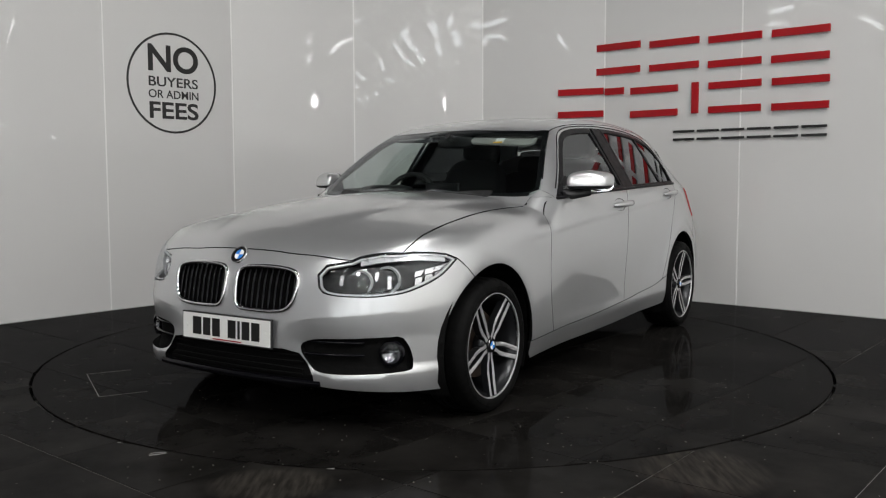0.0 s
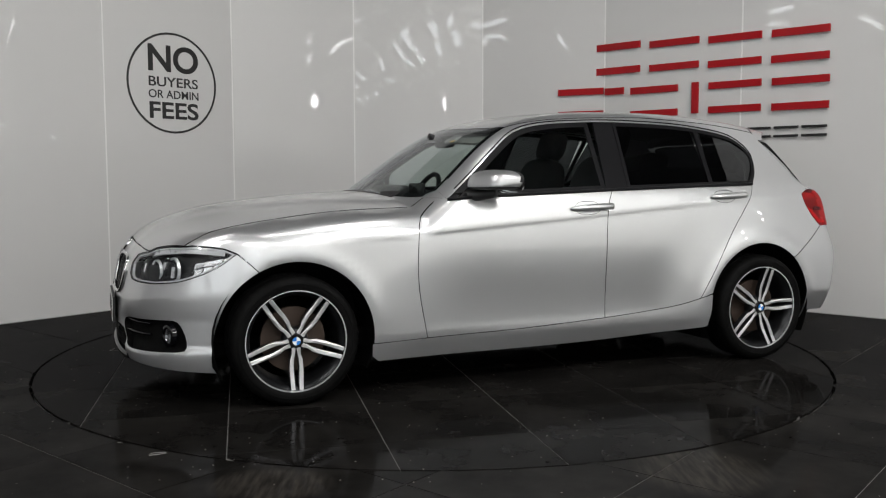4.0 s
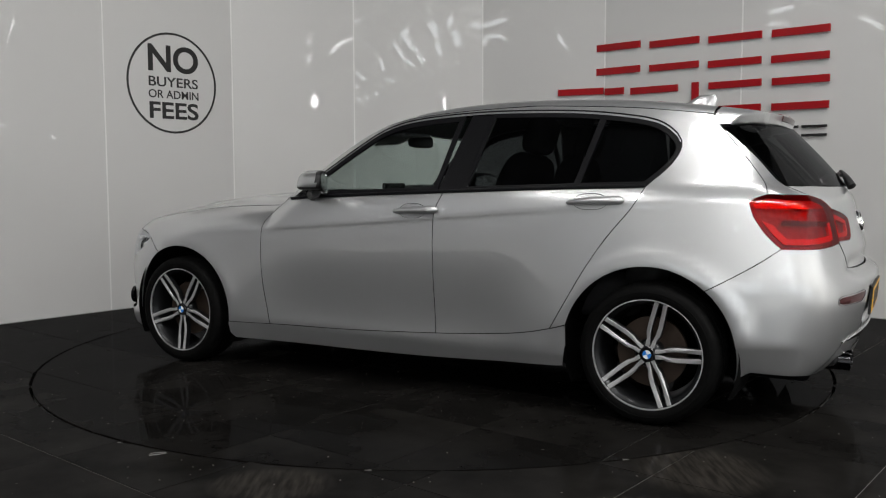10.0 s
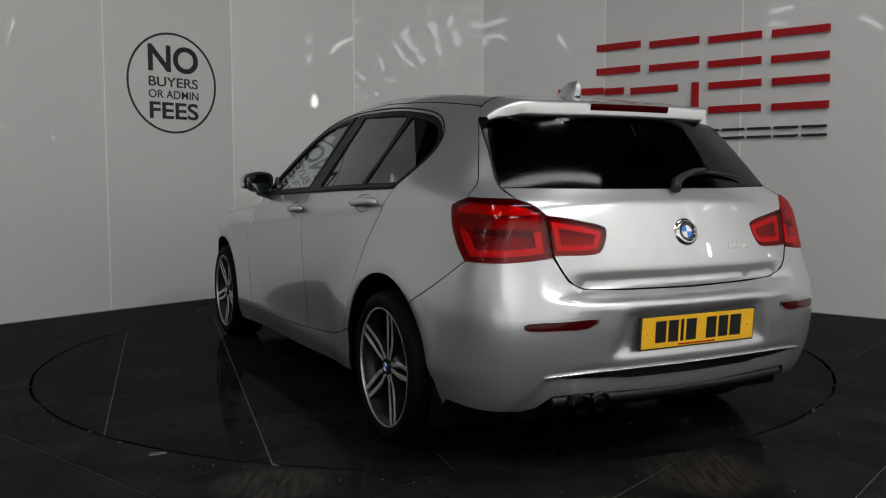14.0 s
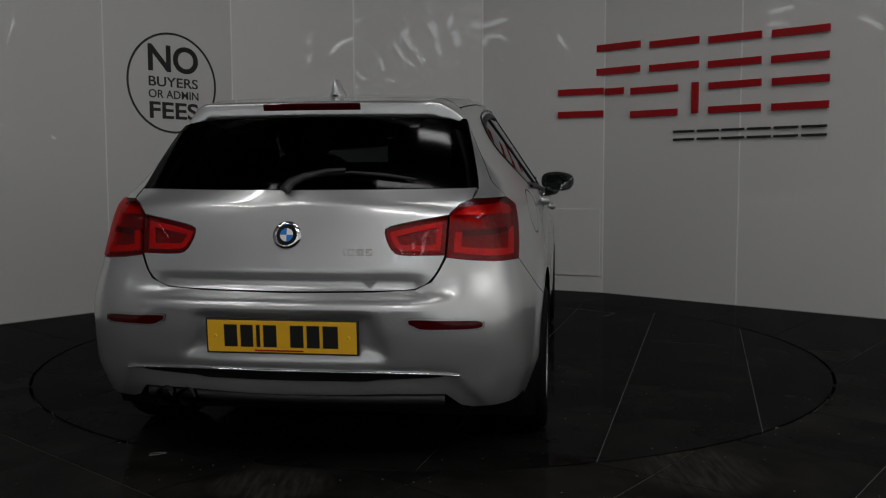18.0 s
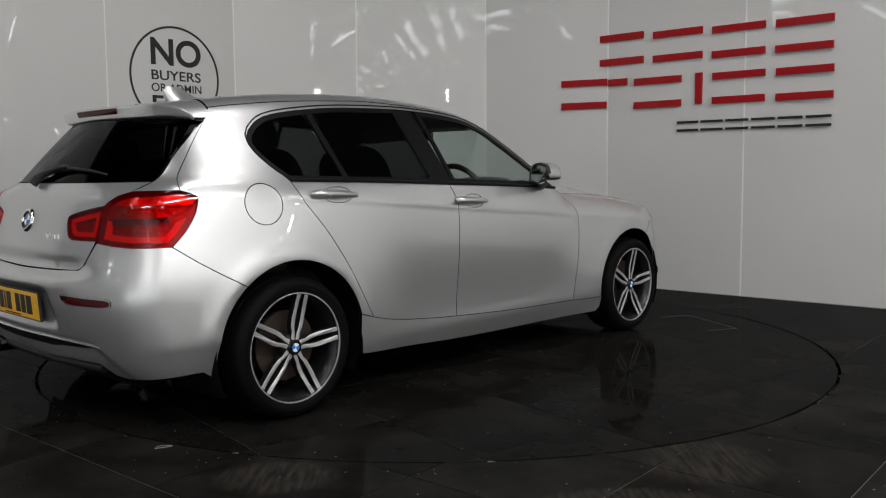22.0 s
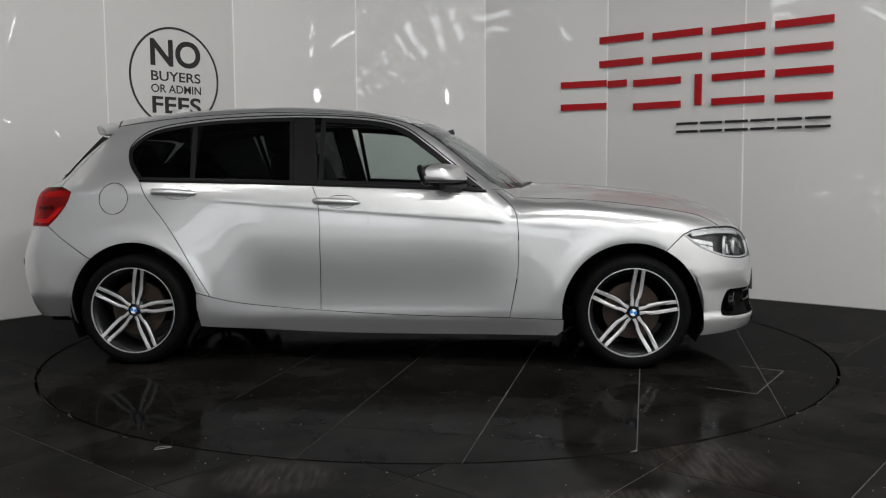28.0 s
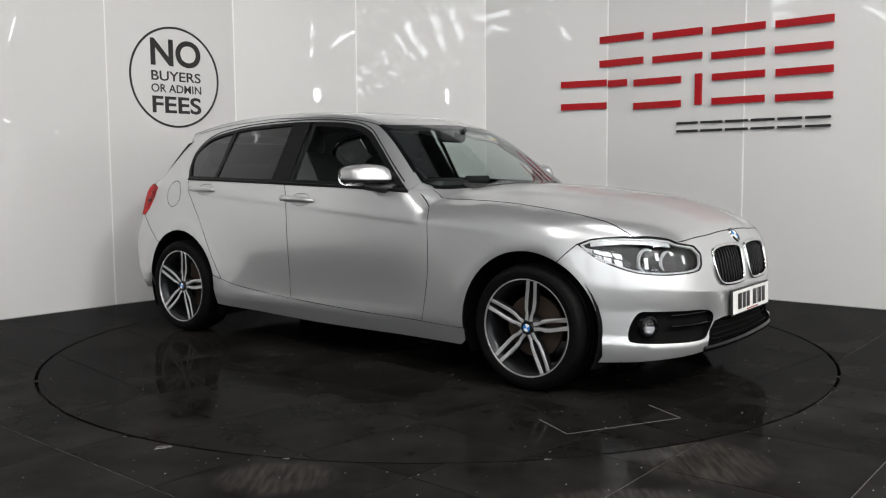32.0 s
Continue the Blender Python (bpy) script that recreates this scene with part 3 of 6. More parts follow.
def tiles(parent, angle, off_u, off_v, region, m):
    """Square tiles on a turned grid, cut by a region: keep(points) tells which flat points belong, ring is the round cut."""
    shared = None
    keep, span = region
    c, s = math.cos(radians(angle)), math.sin(radians(angle))
    ring = [(RADIUS * k * math.cos(a), RADIUS * k * math.sin(a)) for k in ((0.9965,) if span < 3 else (1.0035,)) for a in np.linspace(0, 2 * math.pi, 180, endpoint=False)]
    n = int(span / TILE_SIZE) + 2
    g = 0.002
    for i in range(-n, n):
        for j in range(-n, n):
            u0, v0 = off_u + i * TILE_SIZE, off_v + j * TILE_SIZE
            quad = [(u0 + g, v0 + g), (u0 + TILE_SIZE - g, v0 + g), (u0 + TILE_SIZE - g, v0 + TILE_SIZE - g), (u0 + g, v0 + TILE_SIZE - g)]
            flat = [(u * c - v * s, u * s + v * c) for u, v in quad]
            if not keep(np.mean(flat, 0)):
                continue
            inner = within(ring, np.array(flat))
            inside_all, none = inner.all(), not inner.any()
            near = abs(np.linalg.norm(np.mean(flat, 0)) - RADIUS) < TILE_SIZE * 0.75
            if span < 3 and none and not near or span >= 3 and inside_all:
                continue
            cut = near
            mid = np.mean(flat, 0)
            if not cut:
                if shared is None:
                    bm = box(bmesh.new(), (-TILE_SIZE / 2 + g, -TILE_SIZE / 2 + g, -0.01), (TILE_SIZE / 2 - g, TILE_SIZE / 2 - g, 0.0), 0.0012)
                    ob = part("tile", bm, m, parent)
                    shared = ob.data
                else:
                    ob = new("tile", shared)
                    ob.parent = parent
                ob.matrix_basis = Matrix.Translation((mid[0], mid[1], 0)) @ Matrix.Rotation(radians(angle), 4, "Z")
                continue
            # cut tile: clip against the ring by a fine triangulation
            from mathutils.geometry import delaunay_2d_cdt
            arc = [q for q in ring if within(flat, np.array([q]))[0]]
            pts = dense(flat, 0.05) + arc
            k = len(dense(flat, 0.05))
            edges = [(a, (a + 1) % k) for a in range(k)]
            edges += [(k + a, k + a + 1) for a in range(len(arc) - 1) if math.dist(arc[a], arc[a + 1]) < 0.2]
            vs, _, fs, *_ = delaunay_2d_cdt([Vector(q) for q in pts], edges, [], 0, 1e-6)
            fs = [f for f in fs if (within(ring, np.array([np.mean([vs[a][:] for a in f], 0)]))[0]) == (span < 3)]
            if not fs:
                continue
            bm = bmesh.new()
            bv = [bm.verts.new((v.x - mid[0], v.y - mid[1], 0)) for v in vs]
            for f in fs:
                try:
                    bm.faces.new([bv[a] for a in f])
                except ValueError:
                    pass
            bmesh.ops.delete(bm, geom=[v for v in bm.verts if not v.link_faces], context="VERTS")
            bmesh.ops.recalc_face_normals(bm, faces=bm.faces[:])
            if bm.faces and sum(f.normal.z for f in bm.faces) < 0:
                bmesh.ops.reverse_faces(bm, faces=bm.faces[:])
            ex = bmesh.ops.extrude_face_region(bm, geom=bm.faces[:])
            down = [v for v in ex["geom"] if isinstance(v, bmesh.types.BMVert)]
            for v in bm.verts:
                if v not in down:
                    v.co.z = -0.01
            bmesh.ops.recalc_face_normals(bm, faces=bm.faces[:])
            ob = part("tile", bm, m, parent)
            ob.matrix_basis = Matrix.Translation((mid[0], mid[1], 0))


def behind_wall(q):
    a = math.hypot(*q)
    return a > 3.9 and q[1] > 0.2 or abs(q[0]) > 4.6 or q[1] < -6.2 or q[1] > 3.6


floor = tagged(empty("floor"), "polished black square floor tiles with pale scuffs", "floor", kind="structure")
bm = bmesh.new()
lathe(bm, [(RADIUS * 1.0055, 0), (12.0, 0)], 180, Matrix.Rotation(radians(90), 4, "X"))
bmesh.ops.translate(bm, verts=bm.verts[:], vec=(0, 0, -0.0025))
bmesh.ops.recalc_face_normals(bm, faces=bm.faces[:])
part("grout", bm, GROUT, floor, "grey grout between the tiles")
# unseen pale ring, added to throw light up at the car's lower body
bm = lathe(bmesh.new(), [(6.4, 0), (15.5, 0)], 96, Matrix.Rotation(radians(90), 4, "X"))
bmesh.ops.translate(bm, verts=bm.verts[:], vec=(0, 0, -0.0012))
bmesh.ops.recalc_face_normals(bm, faces=bm.faces[:])
part("bounce_floor", bm, BOUNCE_FLOOR, floor, "unseen pale floor ring added to bounce light onto the car")
bm = bmesh.new()
lathe(bm, [(RADIUS * 1.0035, -0.002), (RADIUS * 1.0035, -0.05), (RADIUS * 0.98, -0.05)], 180, Matrix.Rotation(radians(-90), 4, "X"))
bmesh.ops.scale(bm, vec=(1, 1, -1), verts=bm.verts[:])
part("gap", bm, DARK, floor, "black gap round the platform")
tiles(floor, 49.8, -0.062, 0.36, (lambda q: not behind_wall(q), 5.5), TILE_WORN)

turntable = tagged(empty("turntable"), "round turning platform tiled in polished black squares", "turntable")
bm = bmesh.new()
lathe(bm, [(0.0, -0.0025), (RADIUS * 0.9935, -0.0025), (RADIUS * 0.9945, -0.006), (RADIUS * 0.9945, -0.05)], 180, Matrix.Rotation(radians(90), 4, "X"))
bmesh.ops.remove_doubles(bm, verts=bm.verts[:], dist=1e-5)
bmesh.ops.recalc_face_normals(bm, faces=bm.faces[:])
part("platform", bm, GROUT, turntable)
tiles(turntable, 81, 0.0, 0.0, (lambda q: True, 2.5), TILE)
# a cut cover let into the platform's tiles
bm = bmesh.new()
for (x0, y0), (x1, y1) in (((1.85, -0.71), (1.58, -1.19)), ((1.85, -0.71), (1.655, -0.60)), ((1.58, -1.19), (1.385, -1.08))):
    box(bm, (0, -0.002, -0.004), (math.hypot(x1 - x0, y1 - y0), 0.002, 0.0006), 0, Matrix.Translation((x0, y0, 0)) @ Matrix.Rotation(math.atan2(y1 - y0, x1 - x0), 4, "Z"))
part("cover_joint", bm, GROUT, turntable, "open joint round a cut cover")


def hall():
    """The rest of the showroom, unseen behind and above the camera; two walls are white to bounce light."""
    r = tagged(empty("ceiling"), "dark high showroom ceiling", "ceiling", kind="structure")
    part("ceiling_slab", box(bmesh.new(), (-9, -12, 7.6), (9, 6, 7.8)), CEILING, r)
    for name, lo, hi in (("wall_front", (-9, -12.2, 0), (9, -12, 7.6)), ("wall_west", (-9.2, -12, 0), (-9, 6, 7.6)), ("wall_east", (9, -12, 0), (9.2, 6, 7.6)), ("wall_north", (-9, 6, 0), (9, 6.2, 7.6))):
        white = name in ("wall_front", "wall_east")
        tagged(part(name, box(bmesh.new(), lo, hi), BOUNCE_WHITE if white else PLASTER), "unseen plain white wall added to bounce light onto the car" if white else "plain dark grey showroom wall", "wall", kind="structure")


hall()


def strip_light(x, y, z, length, width, angle, power, label):
    """A long ceiling luminaire: tray, diffuser, and the light it gives."""
    root = tagged(empty("strip_light", Matrix.Translation((x, y, z)) @ Matrix.Rotation(radians(angle), 4, "Z")), label, "ceiling light", "ceiling strip lights")
    part("tray", box(bmesh.new(), (-length / 2 - 0.02, -width / 2 - 0.02, 0), (length / 2 + 0.02, width / 2 + 0.02, 0.07), 0.004), WHITE, root)
    part("diffuser", box(bmesh.new(), (-length / 2, -width / 2, -0.02), (length / 2, width / 2, -0.001)), TUBE, root)
    for sx in (-0.4, 0.4):
        part("hanger", tube(bmesh.new(), [(sx * length, 0, 0.07), (sx * length, 0, 7.6 - z)], 0.004, 6), CHROME, root)
    lamp = bpy.data.lights.new("strip_glow", "AREA")
    lamp.shape, lamp.size, lamp.size_y, lamp.energy, lamp.color = "RECTANGLE", length, width, power, (1.0, 0.985, 0.96)
    ob = new("strip_glow", lamp)
    ob.matrix_basis = Matrix.Translation((x, y, z - 0.03)) @ Matrix.Rotation(radians(angle), 4, "Z")


# the last five are fill lamps, added out of view behind the camera
for x, y, z, a, n, w, e in ((1.75, -3.10, 7.0, 10.6, 3.2, 0.22, 150), (1.7, -1.6, 7.0, 18, 0.9, 0.22, 62), (-4.1, -4.0, 7.0, 50, 2.6, 0.26, 120), (-6.2, -7.6, 7.0, 90, 3.4, 0.26, 200), (0.0, -9.6, 7.0, 0, 3.4, 0.26, 480),
                            (6.2, -7.6, 7.0, 90, 3.4, 0.26, 1100), (-3.9, -7.2, 7.0, 50, 2.6, 0.26, 110), (4.0, -6.8, 7.0, 50, 2.6, 0.26, 320)):
    strip_light(x, y, z, n, w, a, e, "unseen long white strip luminaire, hung to light the car and hall")


def spot(x, y, z, target, r, strength_mat):
    """An oval floodlight on a bracket."""
    d = (Vector(target) - Vector((x, y, z))).normalized()
    m = Matrix.Translation((x, y, z)) @ d.to_track_quat("Y", "Z").to_matrix().to_4x4()
    root = tagged(empty("floodlight", m), "small upright oval white floodlight fixed in the hall", "floodlight", "hall floodlights")
    part("housing", lathe(bmesh.new(), [(0.0, -0.12), (r * 0.8, -0.12), (r * 1.15, -0.02), (r * 1.15, 0.01), (r, 0.01)], 28), BLACK_PLASTIC, root, smooth=40)
    part("lens", lathe(bmesh.new(), [(0.0, 0.004), (r, 0.004)], 28), strength_mat, root)
    for ob in root.children:
        ob.data.transform(Matrix.Diagonal((1, 1, 3.0, 1)))
    pole = m.inverted() @ Vector((x, y, 7.6))
    part("bracket", tube(bmesh.new(), [(0, -0.10, 0), tuple(pole + Vector((0, -0.10, 0)))], 0.015, 8), BLACK_PLASTIC, root)


FLOOD = glow("floodlight_lens", (1.0, 1.0, 1.0), 90.0)
spot(0.30, -11.85, 3.06, (0, 3, 1.8), 0.075, FLOOD)
spot(8.85, -4.11, 2.86, (-1.2, 2.8, 1.8), 0.060, FLOOD)


def high_window(side, at, z, length, width, lean, pane):
    """A narrow slanted glowing pane, added unseen on a wall of the hall: front, east or west; at is how far along it.
    """
    place = {"front": Matrix.Translation((at, -11.995, z)), "east": Matrix.Translation((8.995, at, z)) @ Matrix.Rotation(radians(90), 4, "Z"), "west": Matrix.Translation((-8.995, at, z)) @ Matrix.Rotation(radians(-90), 4, "Z")}[side]
    root = tagged(empty("high_window", place @ Matrix.Rotation(radians(-lean if side == "west" else lean), 4, "Y")), "narrow glowing pane added so the gloss wall mirrors a streak", "window", "high windows")
    part("frame", box(bmesh.new(), (-width / 2 - 0.02, 0.0, -length / 2 - 0.02), (width / 2 + 0.02, 0.04, length / 2 + 0.02), 0.005), BLACK_PLASTIC, root)
    part("pane", box(bmesh.new(), (-width / 2, 0.041, -length / 2), (width / 2, 0.046, length / 2)), pane, root)


# made-up glowing panes, each placed to put one light streak in the gloss wall
STREAK_GLOW = glow("streak_glow", (0.93, 0.97, 1.0), 20.0)
BRIGHT_STREAK = glow("bright_streak_glow", (0.97, 0.99, 1.0), 36.0)
for x, z, n, w, a in ((-0.64, 4.74, 0.58, 0.15, -26), (-0.93, 4.48, 0.5, 0.137, -27), (-1.36, 4.11, 0.42, 0.122, -21), (-1.93, 3.82, 0.33, 0.106, -47), (-0.37, 4.28, 0.29, 0.137, -31), (-0.62, 4.16, 0.28, 0.122, -45),
                      (-0.02, 5.06, 0.35, 0.213, -20), (0.42, 5.25, 0.3, 0.243, -11), (0.62, 4.78, 0.46, 0.213, -15), (0.18, 4.53, 0.36, 0.152, -19), (-1.16, 3.75, 0.21, 0.091, -82), (-1.8, 3.3, 0.29, 0.061, -21),
                      (-1.55, 3.33, 0.14, 0.091, -41), (-2.04, 3.54, 0.11, 0.076, -16), (-1.99, 3.2, 0.25, 0.061, -45), (-1.97, 5.29, 0.27, 0.046, 48), (1.11, 5.17, 0.33, 0.122, -72)):
    high_window("front", x, z, n, w, a, STREAK_GLOW)
for y, z, n, w, a in ((-4.36, 4.34, 0.39, 0.046, 3), (-4.23, 4.35, 0.35, 0.034, 4), (-4.34, 3.81, 0.19, 0.034, 6), (-4.27, 3.86, 0.21, 0.034, 5), (-3.62, 4.03, 0.25, 0.057, 63), (-3.32, 4.15, 0.4, 0.068, 72),
                      (-5.87, 2.87, 0.19, 0.046, -9), (-5.8, 2.85, 0.16, 0.034, 7), (-1.55, 1.91, 0.12, 0.046, -38), (-1.45, 1.87, 0.14, 0.046, 80), (-2.45, 2.14, 0.17, 0.046, -83), (-2.28, 3.98, 0.53, 0.034, 19)):
    high_window("east", y, z, n, w, a, BRIGHT_STREAK)
for y, z, n, w, a in ((-5.29, 4.75, 0.69, 0.114, -78), (-5.0, 4.33, 0.28, 0.091, -14), (-5.24, 4.48, 0.41, 0.091, -84), (-5.49, 4.44, 0.15, 0.068, 36), (-7.33, 0.94, 0.38, 0.034, -88), (-7.55, 4.56, 0.56, 0.114, 65)):
    high_window("west", y, z, n, w, a, STREAK_GLOW)


def shop_window(x):
    """One daylit bay of the shopfront behind the camera."""
    root = tagged(empty("shopfront_window", Matrix.Translation((x, -11.995, 0))), "tall daylit shopfront window in a dark frame", "window", "shopfront windows")
    for name, lo, hi in (("sill", (-1.12, 0, 0.20), (1.12, 0.06, 0.27)), ("head", (-1.12, 0, 2.55), (1.12, 0.06, 2.62)), ("jamb", (-1.12, 0, 0.27), (-1.05, 0.06, 2.55)), ("jamb", (1.05, 0, 0.27), (1.12, 0.06, 2.55)), ("mullion", (-0.03, 0, 0.27), (0.03, 0.06, 2.55))):
        part(name, box(bmesh.new(), lo, hi, 0.004), BLACK_PLASTIC, root)
    for a, b in ((-1.05, -0.03), (0.03, 1.05)):
        part("pane", box(bmesh.new(), (a, 0.015, 0.27), (b, 0.021, 2.55)), SHOP_DAY, root)


SHOP_DAY = glow("daylit_shop_pane", (0.95, 0.98, 1.0), 4.0)
for x in (-6.0, -3.0, 0.0, 3.0, 6.0):
    shop_window(x)


def wire_clip():
    """A small bent wire lying on the floor."""
    pts = [(-0.027, 0.004, 0), (-0.014, 0.019, 0), (0.024, 0.021, 0), (0.031, 0.013, 0), (0.006, 0.001, 0), (-0.025, -0.017, 0), (-0.027, -0.012, 0), (0.012, -0.004, 0)]
    bm = tube(bmesh.new(), [(x, y, 0.0011) for x, y, _ in pts], 0.0009, 6)
    ob = part("wire_clip", bm, WIRE)
    ob.matrix_basis = Matrix.Translation((-1.05, -2.04, 0))
    tagged(ob, "small bent pale wire clip lying on the black tiles", "clip")


wire_clip()


def hatch():
    """A flat cover plate low on the wall, beside a joint."""
    (x0, y0), (x1, y1) = SEAMS[6], SEAMS[7]
    m = Matrix.Translation((x0, y0, 0)) @ Matrix.Rotation(math.atan2(y1 - y0, x1 - x0), 4, "Z")
    ob = part("cover_plate", box(bmesh.new(), (0.55, -0.014, 0.152), (1.165, -0.0005, 0.766), 0.003), WALL)
    ob.matrix_basis = m
    tagged(ob, "flat white cover plate screwed low on the wall panel", "cover plate")


hatch()
# ---------------------------------------------------------------- the car
car = tagged(empty("car"), "silver five-door hatchback with dark alloy wheels, standing on the turning platform", "car")


def to_nose(p):
    p = np.atleast_2d(np.asarray(p, float))
    return [(math.atan2(y, x - 1.05), z) for x, y, z in p]


def to_tail(p):
    p = np.atleast_2d(np.asarray(p, float))
    return [(math.atan2(y, -1.05 - x), z) for x, y, z in p]


def on(kind, pts):
    q = np.array(pts, float)
    return surface(kind, q[:, 0], q[:, 1])


def xz(p):
    return [(a[0], a[2]) for a in p]


def mirror(pts):
    return [(-a, b) for a, b in pts][::-1]


# shared seams, flat coordinates by the way they are seen
BONNET_SIDE = catmull([(0.66, 0.70), (0.90, 0.682), (1.15, 0.684), (1.43, 0.70), (1.62, 0.716), (1.74, 0.718), (1.815, 0.708)])
BONNET_LAMP = [(1.815, 0.708), (1.87, 0.648), (1.926, 0.581), (1.952, 0.556)]
BONNET_FRONT = catmull([(1.952, 0.556), (1.968, 0.50), (1.982, 0.392), (1.996, 0.221), (2.000, 0.0)])
COWL = catmull([(0.842, 0.0), (0.826, 0.22), (0.752, 0.46), (0.702, 0.61), (0.66, 0.69)])
SCREEN_SIDE = catmull([(0.60, 0.725), (0.50, 0.685), (0.38, 0.637), (0.26, 0.590), (0.145, 0.548)])
SCREEN_TOP = catmull([(0.145, 0.548), (0.20, 0.45), (0.245, 0.25), (0.26, 0.0)])
ROOF_SIDE = catmull([(0.145, 0.548), (-0.1, 0.548), (-0.5, 0.558), (-0.9, 0.565), (-1.3, 0.552), (-1.53, 0.532)])
ROOF_REAR = catmull([(-1.53, 0.532), (-1.545, 0.3), (-1.55, 0.0)])
DOOR_FRONT = catmull([(0.60, 0.952), (0.685, 0.885), (0.735, 0.815), (0.748, 0.66), (0.742, 0.50), (0.700, 0.268)])
SILL_TOP = catmull([(0.985, 0.262), (0.70, 0.268), (0.22, 0.276), (-0.314, 0.302), (-0.60, 0.324), (-0.77, 0.346), (-0.911, 0.377), (-1.02, 0.41)])
B_LINE = catmull([(-0.355, 0.977), (-0.315, 0.87), (-0.309, 0.6), (-0.314, 0.302)])
DOOR_REAR = catmull([(-1.31, 1.001), (-1.262, 0.913), (-1.16, 0.785), (-1.073, 0.655), (-0.98, 0.495), (-0.911, 0.377)])
BELT = catmull([(0.575, 0.936), (0.33, 0.951), (-0.355, 0.977), (-0.85, 0.993), (-1.31, 1.004)])
GLASS_TOP = catmull([(0.575, 0.936), (0.383, 1.086), (0.25, 1.190), (0.115, 1.280), (-0.063, 1.326), (-0.389, 1.347), (-0.683, 1.345), (-0.985, 1.330), (-1.25, 1.293), (-1.36, 1.248),
                     (-1.418, 1.185), (-1.415, 1.130), (-1.375, 1.068), (-1.31, 1.004)])
LAMP_TIP = (1.598, 0.707)


def arc(cx, cz, r, a0, a1, n=30):
    return [(cx + r * math.cos(radians(a)), cz + r * math.sin(radians(a))) for a in np.linspace(a0, a1, n)]


def upto(curve, x):
    """The points of a curve in x order, cut at x."""
    return [q for q in curve if q[0] > x]


F_ARCH, R_ARCH = (1.338, 0.302, 0.362), (-1.338, 0.308, 0.362)
sill_f = [q for q in SILL_TOP if q[0] <= 0.98]
bonnet_xz = xz(on("top", BONNET_SIDE))
lamp_top_xz = [(1.78, 0.742), (1.711, 0.738), (1.65, 0.729), LAMP_TIP]

CREASE = [[(x, float(shoulder_line(x)) + d) for x in np.arange(-1.9, 1.5, 0.03)] for d in (0.012, -0.004, -0.013, -0.022, -0.034)]
HANDLES = [(-0.205, 0.888), (-1.095, 0.940)]


def oval(cx, cz, a, b, n=28):
    return [(cx + a * math.copysign(abs(math.cos(t)) ** 0.8, math.cos(t)), cz + b * math.sin(t)) for t in np.linspace(0, 2 * math.pi, n, endpoint=False)]


CUPS = [oval(x + 0.012, z - 0.002, 0.075, 0.034) for x, z in HANDLES]
# front wing
wing = DOOR_FRONT[::-1][:-1] + bonnet_xz + lamp_top_xz + [(1.56, 0.672)] + arc(*F_ARCH, 62, 186, 36) + [(0.978, 0.262), (0.85, 0.264)]
skin("front_wing", "side", wing, PAINT, car, lines=CREASE)
# doors: the skin below the glass line
front_door = DOOR_FRONT[1:] + [q for q in SILL_TOP if -0.314 < q[0] < 0.69] + B_LINE[::-1] + [q for q in BELT[::-1] if -0.35 < q[0] < 0.57] + [(0.59, 0.945)]
rear_door = B_LINE[:-1] + [q for q in SILL_TOP if -0.911 < q[0] <= -0.314] + DOOR_REAR[::-1] + [q for q in BELT[::-1] if -1.30 < q[0] < -0.36]
f_doors = skin("front_door", "side", front_door, PAINT, car, holes=CUPS[:1], lines=CREASE)
r_doors = skin("rear_door", "side", rear_door, PAINT, car, holes=CUPS[1:], lines=CREASE)
for cup, (hx, hz), doors in zip(CUPS, HANDLES, (f_doors, r_doors)):
    made = skin("handle_cup", "side", cup, PAINT, None, step=0.012, gap=0.0002, depth=0.006, dish=lambda s, t, hx=hx, hz=hz: 0.028 * np.clip(1 - ((s - hx - 0.012) / 0.078) ** 2 - ((t - hz + 0.002) / 0.036) ** 2, 0, 1))
    q = on("side", [(hx + 0.115, hz - 0.006), (hx + 0.105, hz - 0.005), (hx + 0.05, hz - 0.001), (hx - 0.02, hz + 0.002), (hx - 0.08, hz + 0.004), (hx - 0.122, hz + 0.005), (hx - 0.133, hz + 0.005)])
    for ob, door, s in zip(made, doors, (1, -1)):
        ob.parent = door
        bm = tube(bmesh.new(), [(a[0], s * (a[1] + d), a[2]) for a, d in zip(q, (0.003, 0.010, 0.020, 0.025, 0.025, 0.020, 0.007))], [0.005, 0.011, 0.016, 0.018, 0.019, 0.018, 0.009], 12)
        part("door_handle", bm, PAINT, door, smooth=60)
# sill
sill = [q for q in SILL_TOP if q[0] > -0.985] + [(-0.985, 0.30), (-0.97, 0.212)] + catmull([(-0.97, 0.212), (-0.34, 0.18), (0.22, 0.17), (0.95, 0.172)]) + [(0.982, 0.20)]
skin("sill", "side", sill, PAINT, car)
LAMP_FRONT = [(-1.785, 0.970), (-1.755, 0.960)] + catmull([(-1.722, 0.945), (-1.742, 0.885), (-1.795, 0.810), (-1.853, 0.756)])
SEAM_REAR = catmull([(-1.853, 0.756), (-1.76, 0.690), (-1.65, 0.623), (-1.5755, 0.581)])
# side frame: pillars, roof rail and rear quarter in one pressing
roof_xz = xz(on("top", ROOF_SIDE))
frame_top = xz(on("top", SCREEN_SIDE)) + roof_xz[1:]
rear_edge = catmull([(-1.545, 1.285), (-1.59, 1.235), (-1.685, 1.125), (-1.772, 1.015), (-1.785, 0.972)])
